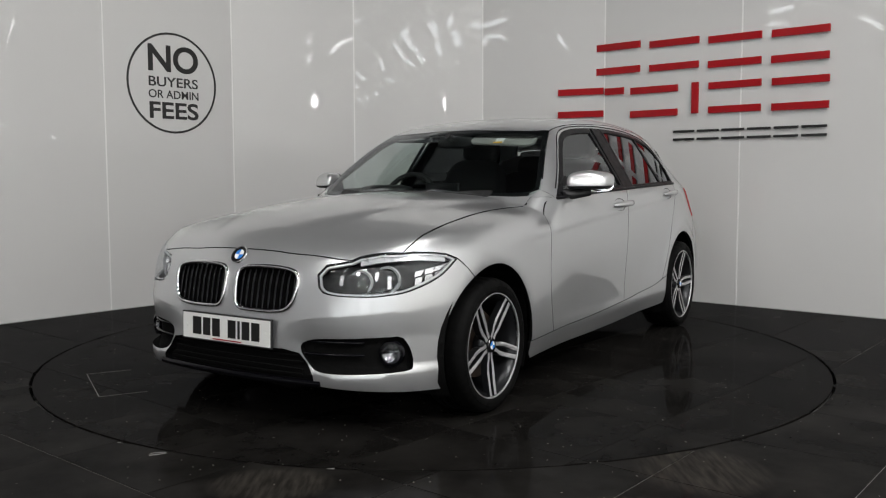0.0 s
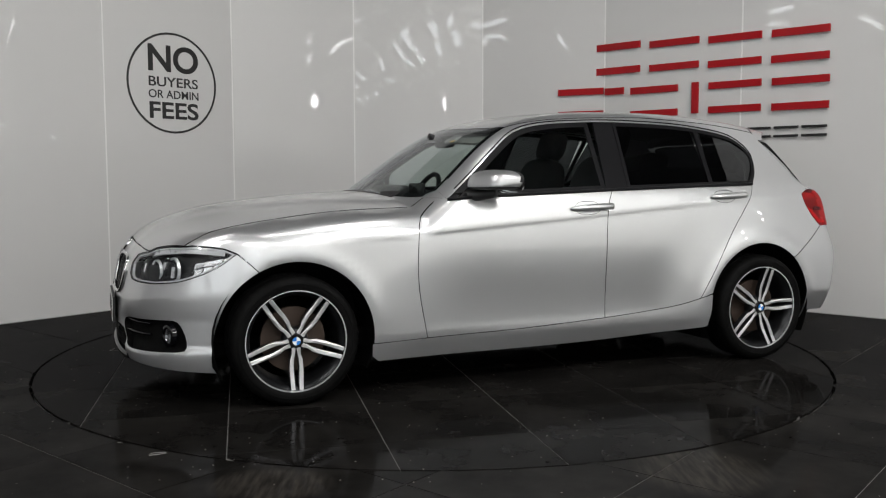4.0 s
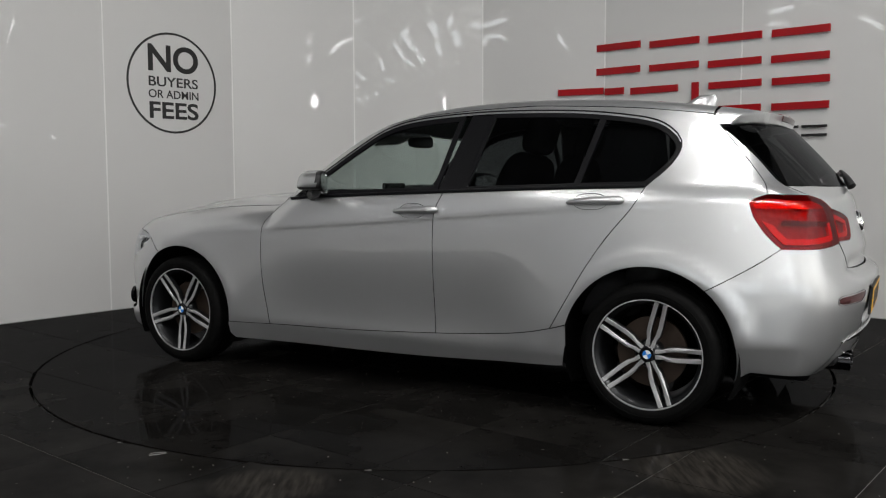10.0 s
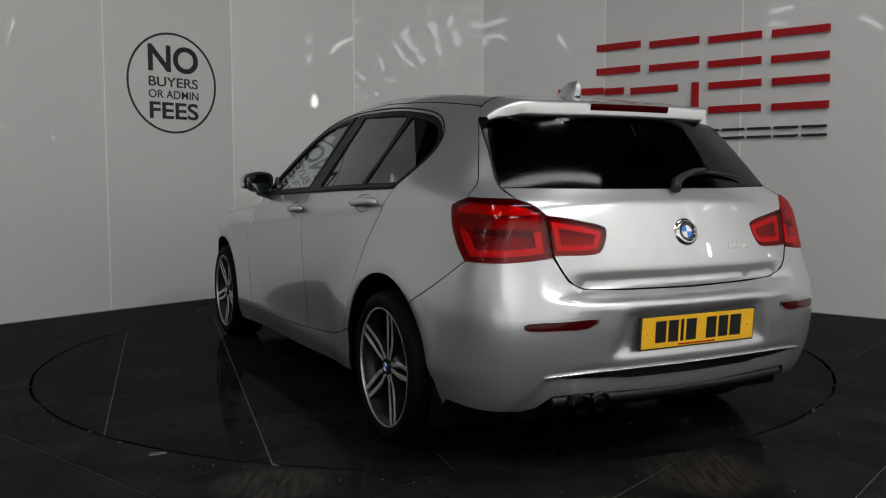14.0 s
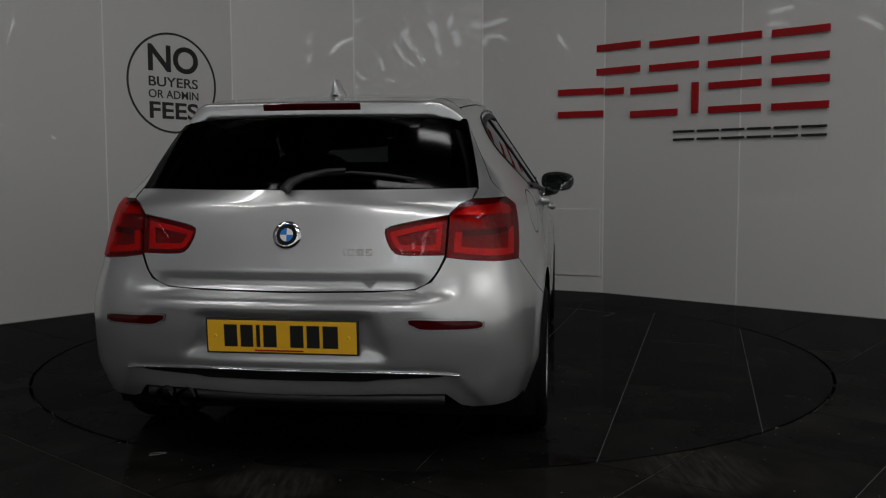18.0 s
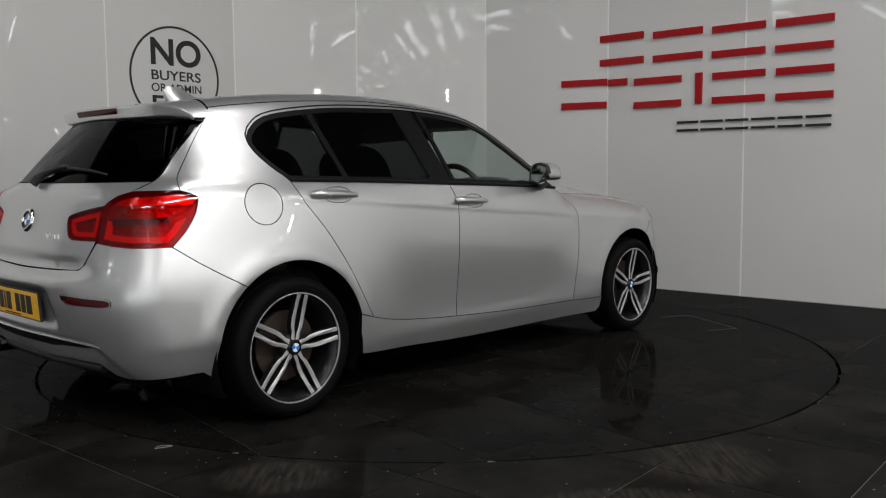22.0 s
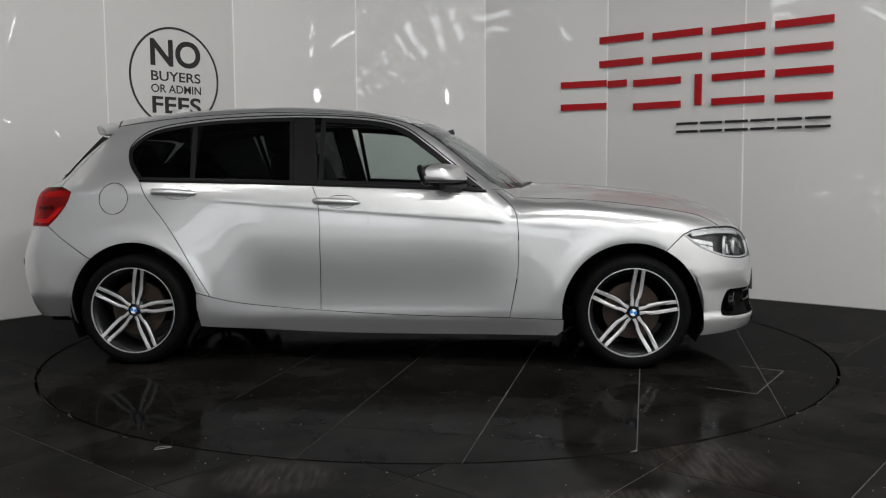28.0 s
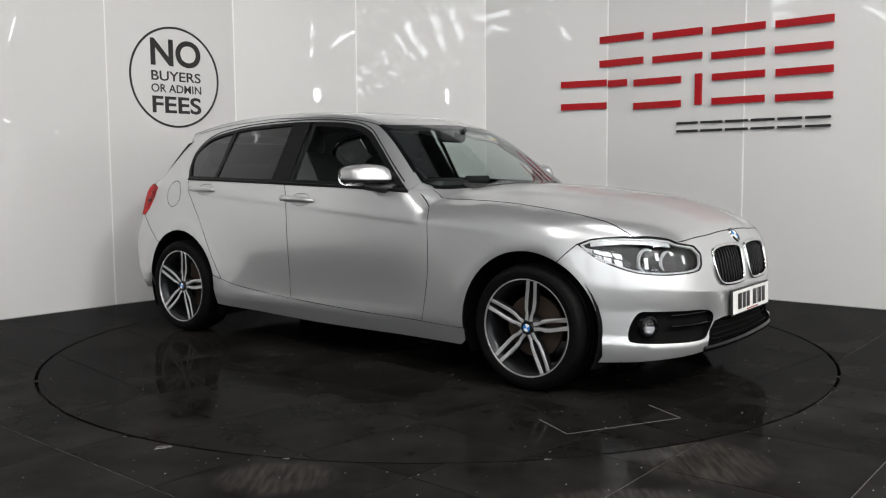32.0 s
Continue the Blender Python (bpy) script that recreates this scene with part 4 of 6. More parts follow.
quarter = (DOOR_REAR[::-1] + GLASS_TOP[::-1][1:] + frame_top + rear_edge + LAMP_FRONT
           + SEAM_REAR[1:] + arc(*R_ARCH, 131, -4, 36)[1:] + [(-0.985, 0.31), (-0.985, 0.40)])
fuel = arc(-1.455, 0.908, 0.085, 0, 345, 24)
skin("side_frame", "side", quarter, PAINT, car, step=0.028, holes=[fuel], lines=CREASE)
skin("fuel_flap", "side", fuel, PAINT, car, both=False)[0].data.transform(Matrix.Diagonal((1, -1, 1, 1)))
skin("fuel_blank", "side", fuel, PAINT, car, both=False, gap=-0.0025)
# foot of the screen pillar, between wing, door and screen
foot = [(0.578, 0.938), (0.603, 0.950), bonnet_xz[0], frame_top[0], frame_top[2]]
skin("pillar_foot", "side", foot, PAINT, car, gap=-0.004, lift=-0.0015, step=0.012)
skin("pillar_foot", "top", [(0.585, 0.735), (0.598, 0.715), (0.642, 0.682), (0.705, 0.686), (0.705, 0.715), (0.665, 0.765), (0.60, 0.785), (0.582, 0.765)], PAINT, car, gap=0.0, lift=-0.003, step=0.012)
# bonnet, roof, spoiler
half = BONNET_SIDE + BONNET_LAMP[1:-1] + BONNET_FRONT
bonnet = half + [(x, -y) for x, y in half[::-1]][1:] + [(x, -y) for x, y in COWL[::-1]] + COWL[1:]
skin("bonnet", "top", bonnet, PAINT, car, both=False)
half = SCREEN_TOP[::-1] + ROOF_SIDE[1:] + ROOF_REAR[1:]
roof = half + [(x, -y) for x, y in half[::-1]][1:-1]
skin("roof", "top", roof, PAINT, car, both=False)


def across(x, phi):
    """Points of the roof's form, tail left off, at x along rays fanned out in the cross-section."""
    x, phi = np.broadcast_arrays(np.asarray(x, float), phi)
    lo, hi = np.zeros_like(phi), np.full_like(phi, 0.9)
    for _ in range(32):
        m = (lo + hi) / 2
        inside = form(x, m * np.cos(phi), 1.20 + m * np.sin(phi), False) > 0
        lo, hi = np.where(inside, m, lo), np.where(inside, hi, m)
    return np.stack([x, lo * np.cos(phi), 1.20 + lo * np.sin(phi)], -1)


FAN = np.radians(np.concatenate([np.linspace(7, 30, 22), np.linspace(31, 149, 41), np.linspace(150, 173, 22)]))


def trailing(a):
    """How far back the spoiler's edge reaches at a from the middle."""
    u = np.clip((a - 0.44) / 0.12, 0, 1)
    return -1.762 + 0.032 * (np.minimum(a, 0.5) / 0.45) ** 2 + 0.125 * u * u * (3 - 2 * u)


def roof_spoiler():
    a = np.abs(across(-1.60, FAN)[:, 1])
    front, back = -1.535 - 0.017 * np.clip((0.53 - a) / 0.1, 0, 1), trailing(a)
    rows = [across(front + (back - front) * t, FAN) for t in np.linspace(0, 1, 9)]
    nor = [normals(r, False) for r in rows]
    inward = -nor[-1] * (0, 1, 1)
    inward = inward / np.linalg.norm(inward, axis=1, keepdims=True)
    tip, thick = rows[-1], np.clip((0.575 - a) / 0.06, 0.35, 1)[:, None]
    for dx, d, n in ((-0.005, 0.004, (-0.7, -0.7)), (-0.007, 0.012, (-1, -0.1)), (0.002, 0.046, (-1, 0.1)), (0.012, 0.054, (-0.6, 0.8)), (0.10, 0.058, (0, 1))):
        rows.append(tip + np.array((dx, 0, 0)) + inward * d * thick)
        v = np.array((n[0], 0, 0)) + inward * n[1]
        nor.append(v / np.linalg.norm(v, axis=1, keepdims=True))
    k = len(FAN)
    faces = [((r + 1) * k + i, (r + 1) * k + i + 1, r * k + i + 1, r * k + i) for r in range(len(rows) - 1) for i in range(k - 1)]
    ob = new("roof_spoiler", make_mesh("roof_spoiler", np.vstack(rows), faces, np.vstack(nor), PAINT))
    ob.parent = car
    sel = np.abs(tip[:, 1]) < 0.205
    bm = bmesh.new()
    strip = [[bm.verts.new(tuple(q)) for q in (tip + np.array((dx, 0, 0)) + inward * d)[sel]] for dx, d in ((0.004, 0.008), (-0.010, 0.008), (-0.012, 0.011), (-0.005, 0.031), (-0.002, 0.033), (0.010, 0.033))]
    for p, q in zip(strip, strip[1:]):
        for i in range(len(p) - 1):
            bm.faces.new((p[i], p[i + 1], q[i + 1], q[i]))
    for i in (0, -1):
        bm.faces.new([s[i] for s in strip])
    bmesh.ops.recalc_face_normals(bm, faces=bm.faces[:])
    part("high_brake_light", bm, RED_DARK, car, "dark red strip brake light in the spoiler", smooth=40)


roof_spoiler()
# glass
half = COWL + SCREEN_SIDE + SCREEN_TOP[1:]
screen = half + [(x, -y) for x, y in half[::-1]][1:-1]
skin("windscreen", "top", screen, GLASS_CLEAR, car, both=False, depth=0.004)
gl = [q for q in GLASS_TOP if q[0] > -0.40]
front_glass = gl + [(-0.335, 0.978)] + [q for q in BELT[::-1] if -0.33 < q[0] < 0.57]
skin("front_window", "side", front_glass, GLASS_CLEAR, car, depth=0.004, lift=-0.006, glassy=True)
gr = [q for q in GLASS_TOP if -1.05 < q[0] < -0.46]
rear_glass = [(-0.46, 0.982)] + gr + [(-1.0, 0.997)] + [q for q in BELT[::-1] if -1.0 < q[0] < -0.46]
REAR_PANES = [(-0.46, 0.982)] + [q for q in GLASS_TOP if q[0] < -0.46] + [q for q in BELT[::-1] if -1.30 < q[0] < -0.46]
skin("rear_side_window", "side", rear_glass, GLASS_TINT, car, depth=0.004, lift=-0.006, glassy=REAR_PANES)
i0 = next(i for i, q in enumerate(GLASS_TOP) if q[0] < -1.07)
quarter_glass = [(-1.015, 0.997)] + GLASS_TOP[i0:] + [q for q in BELT[::-1] if -1.30 < q[0] < -1.02]
skin("quarter_window", "side", quarter_glass, GLASS_TINT, car, depth=0.004, lift=-0.006, glassy=REAR_PANES)
skin("pillar_trim", "side", [(-0.322, 0.981), (-0.385, 1.345), (-0.50, 1.345), (-0.452, 0.984)], SATIN_BLACK, car, gap=0.0)
skin("window_divider", "side", [(-0.995, 1.002), (-1.045, 1.316), (-1.075, 1.312), (-1.022, 1.002)], SATIN_BLACK, car, gap=0.0)
half = catmull([(0.0, 1.000), (0.3, 1.001), (0.635, 1.006)]) + catmull([(0.635, 1.006), (0.606, 1.13), (0.571, 1.235), (0.545, 1.256), (0.47, 1.266), (0.25, 1.268), (0.0, 1.268)])[1:]
skin("rear_window", "rear", half + mirror(half)[1:-1], GLASS_REAR, car, both=False, depth=0.004, glassy="x")
# tailgate
gate = [(0.0, 1.000), (0.3, 1.001), (0.632, 1.005), (0.622, 0.966), (0.585, 0.950), (0.552, 0.917), (0.540, 0.775)] + catmull([(0.540, 0.775), (0.522, 0.735), (0.495, 0.695), (0.44, 0.664), (0.3, 0.657), (0.0, 0.653)])[1:]
lamp_in = catmull([(0.548, 0.912), (0.45, 0.895), (0.355, 0.874), (0.338, 0.855), (0.352, 0.815), (0.375, 0.786), (0.42, 0.779), (0.54, 0.779)])
rows = [[(y, z + d) for y in np.linspace(-0.62, 0.62, 44)] for z in (0.725, 0.952) for d in (-0.012, -0.004, 0.004, 0.012)]
skin("tailgate", "rear", gate + mirror(gate)[1:-1], PAINT, car, holes=[lamp_in, mirror(lamp_in)], both=False, lines=rows)
skin("inner_tail_lamp", "rear", lamp_in, LENS_RED, car, lift=0.002, depth=0.004)
skin("lamp_housing", "rear", lamp_in, RED_BACK, car, lift=-0.022, gap=0.0, depth=-0.022)
# strip of body between rear glass and side frame
strip3 = on("rear", catmull([(0.622, 0.968), (0.635, 1.006), (0.606, 1.13), (0.571, 1.245), (0.556, 1.275)]))
edge3 = on("side", rear_edge)
pill = to_tail(strip3) + to_tail(edge3)
skin("rear_pillar", "tail", pill, PAINT, car, step=0.025, gap=0.001)
# tail lamp
lamp_low = to_tail(on("rear", [(0.70, 0.756), (0.62, 0.762), (0.545, 0.772)]))
lamp = to_tail(on("rear", [(0.552, 0.917), (0.585, 0.950), (0.622, 0.966)])) + to_tail(on("side", LAMP_FRONT)) + lamp_low
skin("tail_lamp", "tail", lamp, LENS_RED, car, lift=0.003, step=0.025, depth=0.004)
skin("lamp_housing", "tail", lamp, RED_BACK, car, lift=-0.026, step=0.025, gap=0.0, depth=-0.026)
# rear bumper
top = [(0.0, 0.6515), (0.15, 0.6535), (0.30, 0.6555), (0.44, 0.6625), (0.497, 0.690), (0.525, 0.732), (0.545, 0.772)]
b = to_tail(on("rear", top)) + lamp_low[::-1][1:] + to_tail(on("side", SEAM_REAR))
b += to_tail(on("side", arc(*R_ARCH, 131, 196, 18)[1:]))
b += [(0.85, 0.254), (0.70, 0.246), (0.60, 0.242), (0.555, 0.254), (0.50, 0.30), (0.35, 0.302), (0.15, 0.294), (0.0, 0.293)]
rows = [to_tail(on("rear", [(y, z + d) for y in np.linspace(-0.66, 0.66, 50)])) for z in (0.612, 0.632) for d in (-0.006, 0.006)]
rows += [to_tail(on("rear", [(s * (e + 0.36 - 0.45 * (z - 0.43)), z) for z in np.linspace(0.437, 0.58, 12)])) for s in (1, -1) for e in (-0.016, -0.006, 0.006, 0.016)]
rows += [to_tail(on("rear", [(y, z) for y in np.linspace(-0.37, 0.37, 30)])) for z in (0.420, 0.432, 0.442, 0.455, 0.575, 0.588)]
rows += [to_tail(on("rear", [(y, 0.388 - 1.25 * max(0, abs(y) - 0.555) + d) for y in np.linspace(-0.68, 0.68, 60)])) for d in (-0.008, 0.0, 0.008)]
skin("rear_bumper", "tail", b + mirror(b)[1:-1], PAINT, car, both=False, step=0.022, lines=rows)
# front bumper
top = to_nose(on("top", BONNET_FRONT[::-1]))
lamp3 = [(1.996, 0.463, 0.692), (2.020, 0.436, 0.655), (2.029, 0.470, 0.585), (1.972, 0.615, 0.570), (1.897, 0.698, 0.574), (1.819, 0.753, 0.589), (1.696, 0.809, 0.638), (1.601, 0.835, 0.706)]
low = to_nose(lamp3)
low_line = low[:1] + catmull(low[1:], 0.02)
b = top + low_line + to_nose(on("side", [(1.56, 0.672)])) + to_nose(on("side", [(x + 0.035 * max(0.0, (0.42 - z) / 0.25) ** 1.5, z) for x, z in arc(*F_ARCH, 62, -16, 26)]))
b += [(0.90, 0.170), (0.75, 0.178), (0.50, 0.200), (0.35, 0.215), (0.15, 0.218), (0.0, 0.218)]


def face(pts):
    return to_nose(on("front", pts))


KIDNEY = face(catmull([(0.030, 0.60), (0.034, 0.644), (0.056, 0.667), (0.12, 0.675), (0.22, 0.676), (0.31, 0.667), (0.346, 0.650), (0.356, 0.620), (0.351, 0.575), (0.334, 0.531), (0.300, 0.507), (0.22, 0.498), (0.10, 0.499), (0.057, 0.507), (0.038, 0.535)], 0.015, True))
FOG = catmull(to_nose([(2.075, 0.383, 0.364), (2.064, 0.442, 0.395), (1.99, 0.60, 0.403), (1.91, 0.706, 0.406), (1.863, 0.741, 0.400), (1.832, 0.761, 0.340), (1.827, 0.765, 0.285), (1.855, 0.749, 0.269), (1.96, 0.63, 0.265),
               (2.058, 0.479, 0.268), (2.070, 0.420, 0.300)]), 0.02, True)
half = face([(0.0, 0.350), (0.30, 0.349), (0.37, 0.336), (0.405, 0.297), (0.440, 0.250), (0.44, 0.2215), (0.25, 0.2215), (0.0, 0.2215)])
INTAKE = half + mirror(half)[1:-1]
rows = [to_nose(on("front", [(s * a, 0.475 + 0.10 * max(0, a - 0.35) + d) for a in np.linspace(0.29, 0.72, 30)])) for s in (1, -1) for d in (-0.013, -0.005, 0.002, 0.010)]
skin("front_bumper", "nose", b + mirror(b)[1:-1], PAINT, car, holes=[KIDNEY, mirror(KIDNEY), FOG, mirror(FOG), INTAKE], both=False, step=0.024, lines=rows)
LAMP = low_line + to_nose(on("side", lamp_top_xz[::-1][1:])) + to_nose(on("top", BONNET_LAMP))
skin("headlamp", "nose", LAMP, LENS_CLEAR, car, lift=0.002, step=0.025)
skin("headlamp_housing", "nose", LAMP, LAMP_DARK, car, lift=-0.045, step=0.03)
skin("lamp_border", "nose", LAMP, GRILLE, car, holes=[inset(dense(LAMP, 0.015), 0.0030)], lift=0.0024, step=0.03, depth=0.003)
for o, n, m in ((KIDNEY, "kidney_grille", DARK), (FOG, "fog_grille", DARK)):
    skin(n, "nose", o, m, car, lift=-0.03, step=0.03, depth=-0.029, gap=0.0)
skin("intake_grille", "nose", INTAKE, DARK, car, lift=-0.03, both=False, depth=-0.029, gap=0.0)


def roundel(parent, m, r):
    """The maker's round badge as plain blue and white quarters in a dark ring; it faces y."""
    part("badge_ring", lathe(bmesh.new(), [(r * 0.60, 0.0006), (r * 0.98, 0.0012), (r, 0.0)], 36, m), BLACK_GLOSS, parent)
    for k in range(4):
        bm = bmesh.new()
        a = [2 * math.pi * (k + j / 8) / 4 for j in range(9)]
        prism(bm, [(0, 0)] + [(0.62 * r * math.cos(t), 0.62 * r * math.sin(t)) for t in a], 0.0, 0.0014)
        bmesh.ops.transform(bm, matrix=m, verts=bm.verts[:])
        part("badge_quarter", bm, (BLUE, WHITE)[k % 2], parent)


# wheels
def wheel():
    root = empty("wheel")
    root.parent = car
    prof = [(0.226, -0.100), (0.236, -0.108), (0.262, -0.112), (0.290, -0.109), (0.306, -0.098), (0.315, -0.080), (0.317, -0.04), (0.3175, 0.0), (0.317, 0.04), (0.315, 0.080), (0.306, 0.098), (0.290, 0.109),
            (0.262, 0.112), (0.236, 0.108), (0.226, 0.100)]
    prof = prof[:5] + [(0.3150, -0.080), (0.3172, -0.062), (0.3174, -0.047), (0.309, -0.045), (0.309, -0.038), (0.3176, -0.036), (0.3178, -0.012), (0.309, -0.010), (0.309, -0.003), (0.3178, -0.001),
                        (0.3177, 0.026), (0.309, 0.028), (0.309, 0.035), (0.3176, 0.037), (0.3172, 0.062), (0.3150, 0.080)] + prof[10:]
    bm = lathe(bmesh.new(), prof, 160)
    for k, v in enumerate(bm.verts):
        if (k % 160) % 4 == 0 and abs(v.co.y) > 0.05 and math.hypot(v.co.x, v.co.z) > 0.300:
            f = 1 - 0.003 / math.hypot(v.co.x, v.co.z)
            v.co.x, v.co.z = v.co.x * f, v.co.z * f
    for v in bm.verts:
        r = math.hypot(v.co.x, v.co.z)
        f = (0.236 + (r - 0.236) * 0.793) / r if r > 0.236 else 1
        v.co.x, v.co.z = v.co.x * f, v.co.z * f
    part("tyre", bm, RUBBER, root, smooth=40)
    part("sidewall_line", lathe(bmesh.new(), [(0.262, 0.1118), (0.263, 0.1132), (0.265, 0.1132), (0.266, 0.1115)], 72), RUBBER, root, smooth=60)
    part("rim", lathe(bmesh.new(), [(0.233, 0.106), (0.235, 0.100), (0.229, 0.094), (0.214, 0.085), (0.205, 0.05), (0.195, -0.06), (0.21, -0.10), (0.228, -0.10)], 72), RIM_DARK, root, smooth=50)
    part("rim_edge", lathe(bmesh.new(), [(0.2275, 0.098), (0.2300, 0.1075), (0.2345, 0.1075), (0.2365, 0.103)], 72), RIM_BRIGHT, root, smooth=60)
    for k in range(5):
        turn = Matrix.Rotation(radians(90 + 72 * k), 4, "Y")
        for sgn in (-1, 1):
            o = [(x, sgn * y) for x, y in ((0.030, 0.001), (0.032, 0.021), (0.064, 0.0215), (0.088, 0.0300), (0.125, 0.0325), (0.2265, 0.0290), (0.2265, 0.0085), (0.17, 0.0110), (0.12, 0.0125), (0.085, 0.0100), (0.060, 0.0045))]
            bm = prism(bmesh.new(), o, 0.055, 0.088, None, 0.002)
            for v in bm.verts:
                r = math.hypot(v.co.x, v.co.z)
                v.co.y += 0.016 * ((r - 0.045) / 0.175) ** 2 - 0.004
            bm.normal_update()
            for f in bm.faces:
                f.material_index = 1 if f.normal.y > 0.8 else 0
            bmesh.ops.transform(bm, matrix=turn, verts=bm.verts[:])
            part("spoke", bm, [RIM_DARK, RIM_BRIGHT], root)
    part("centre_cap", lathe(bmesh.new(), [(0.0, 0.094), (0.030, 0.094), (0.033, 0.091), (0.033, 0.06)], 40), BLACK_GLOSS, root, smooth=40)
    roundel(root, Matrix.Translation((0, 0.0945, 0)), 0.030)
    part("hub", lathe(bmesh.new(), [(0.0, 0.080), (0.040, 0.080), (0.052, 0.074), (0.062, 0.055), (0.062, 0.03)], 40), RIM_DARK, root, smooth=40)
    part("brake_disc", lathe(bmesh.new(), [(0.045, 0.02), (0.15, 0.02), (0.15, -0.004), (0.06, -0.004)], 48), DISC, root, smooth=40)
    return root


w = wheel()
for i, (x, s) in enumerate(((1.345, 1), (-1.345, 1), (1.345, -1), (-1.345, -1))):
    m = Matrix.Translation((x, s * 0.764, 0.3008)) @ (Matrix.Rotation(math.pi, 4, "Z") if s < 0 else Matrix())
    m = m @ Matrix.Rotation(radians((0, 21, 28, 26)[i]), 4, "Y")
    if i == 0:
        w.matrix_basis = m
    else:
        copy_thing(w, m)
# wheel wells and floor pan
for x in (1.338, -1.338):
    for s in (1, -1):
        bm = lathe(bmesh.new(), [(0.374, 0.838), (0.385, 0.785), (0.385, 0.50), (0.0, 0.50)], 40, Matrix.Translation((x, 0, 0.31)) @ Matrix.Diagonal((1, s, 1, 1)))
        bmesh.ops.delete(bm, geom=[v for v in bm.verts if v.co.z < 0.10], context="VERTS")
        part("wheel_liner", bm, DARK, car)
part("underbody", box(bmesh.new(), (-1.95, -0.62, 0.20), (1.95, 0.62, 0.30), 0.02), DARK, car)
part("floor_pan", box(bmesh.new(), (-0.95, -0.82, 0.20), (0.95, 0.82, 0.27), 0.02), DARK, car)


# ---------------------------------------------------------------- the car's smaller parts
def blob(bm, c, r, e=0.7, n=20, cut=None):
    """A rounded box (a superellipsoid) at c with half sizes r."""
    def pw(v):
        return math.copysign(abs(v) ** e, v)
    rows = []
    for i in range(n // 2 + 1):
        a = math.pi * (i / (n // 2) - 0.5)
        rows.append([bm.verts.new((c[0] + r[0] * pw(math.cos(a)) * pw(math.cos(2 * math.pi * j / n)), c[1] + r[1] * pw(math.cos(a)) * pw(math.sin(2 * math.pi * j / n)), c[2] + r[2] * pw(math.sin(a)))) for j in range(n)])
    for a, b in zip(rows, rows[1:]):
        for j in range(n):
            bm.faces.new((a[j], a[(j + 1) % n], b[(j + 1) % n], b[j]))
    bmesh.ops.remove_doubles(bm, verts=bm.verts[:], dist=1e-5)
    bmesh.ops.recalc_face_normals(bm, faces=bm.faces[:])
    return bm


def line3(kind, pts, lift=0.0, s=1):
    p = on(kind, pts)
    n = normals(p)
    return [tuple((a + b * lift) * (1, s, 1)) for a, b in zip(p, n)]


# black frames round the side glass, and the sill strip under it
DLO = GLASS_TOP + BELT[::-1][1:-1]
cut_f = [q for q in GLASS_TOP if q[0] > -0.345] + [(-0.345, 1.346), (-0.318, 0.979)] + [q for q in BELT[::-1] if -0.315 < q[0] < 0.57]
cut_r = [(-0.452, 0.981), (-0.503, 1.347)] + [q for q in GLASS_TOP if q[0] < -0.51] + [q for q in BELT[::-1] if -1.30 < q[0] < -0.46]


def frame_of(outline, w, name):
    inner = [q for q in inset(dense(outline, 0.02), w)]
    skin(name, "side", outline, SATIN_BLACK, car, holes=[inner], gap=0.0005, step=0.03, lift=0.001, depth=0.01)


frame_of(cut_f, 0.026, "window_frame")
frame_of(cut_r, 0.020, "window_frame")
for s in (1, -1):
    trim = line3("side", BELT, 0.004, s)
    part("belt_trim", tube(bmesh.new(), trim, 0.008, 8), SATIN_BLACK, car, smooth=60)
    rail = line3("side", [(x, z + 0.014) for x, z in GLASS_TOP[2:-3]], 0.001, s)
    part("roof_rail_trim", tube(bmesh.new(), rail, 0.0035, 6), SATIN_BLACK, car, smooth=60)

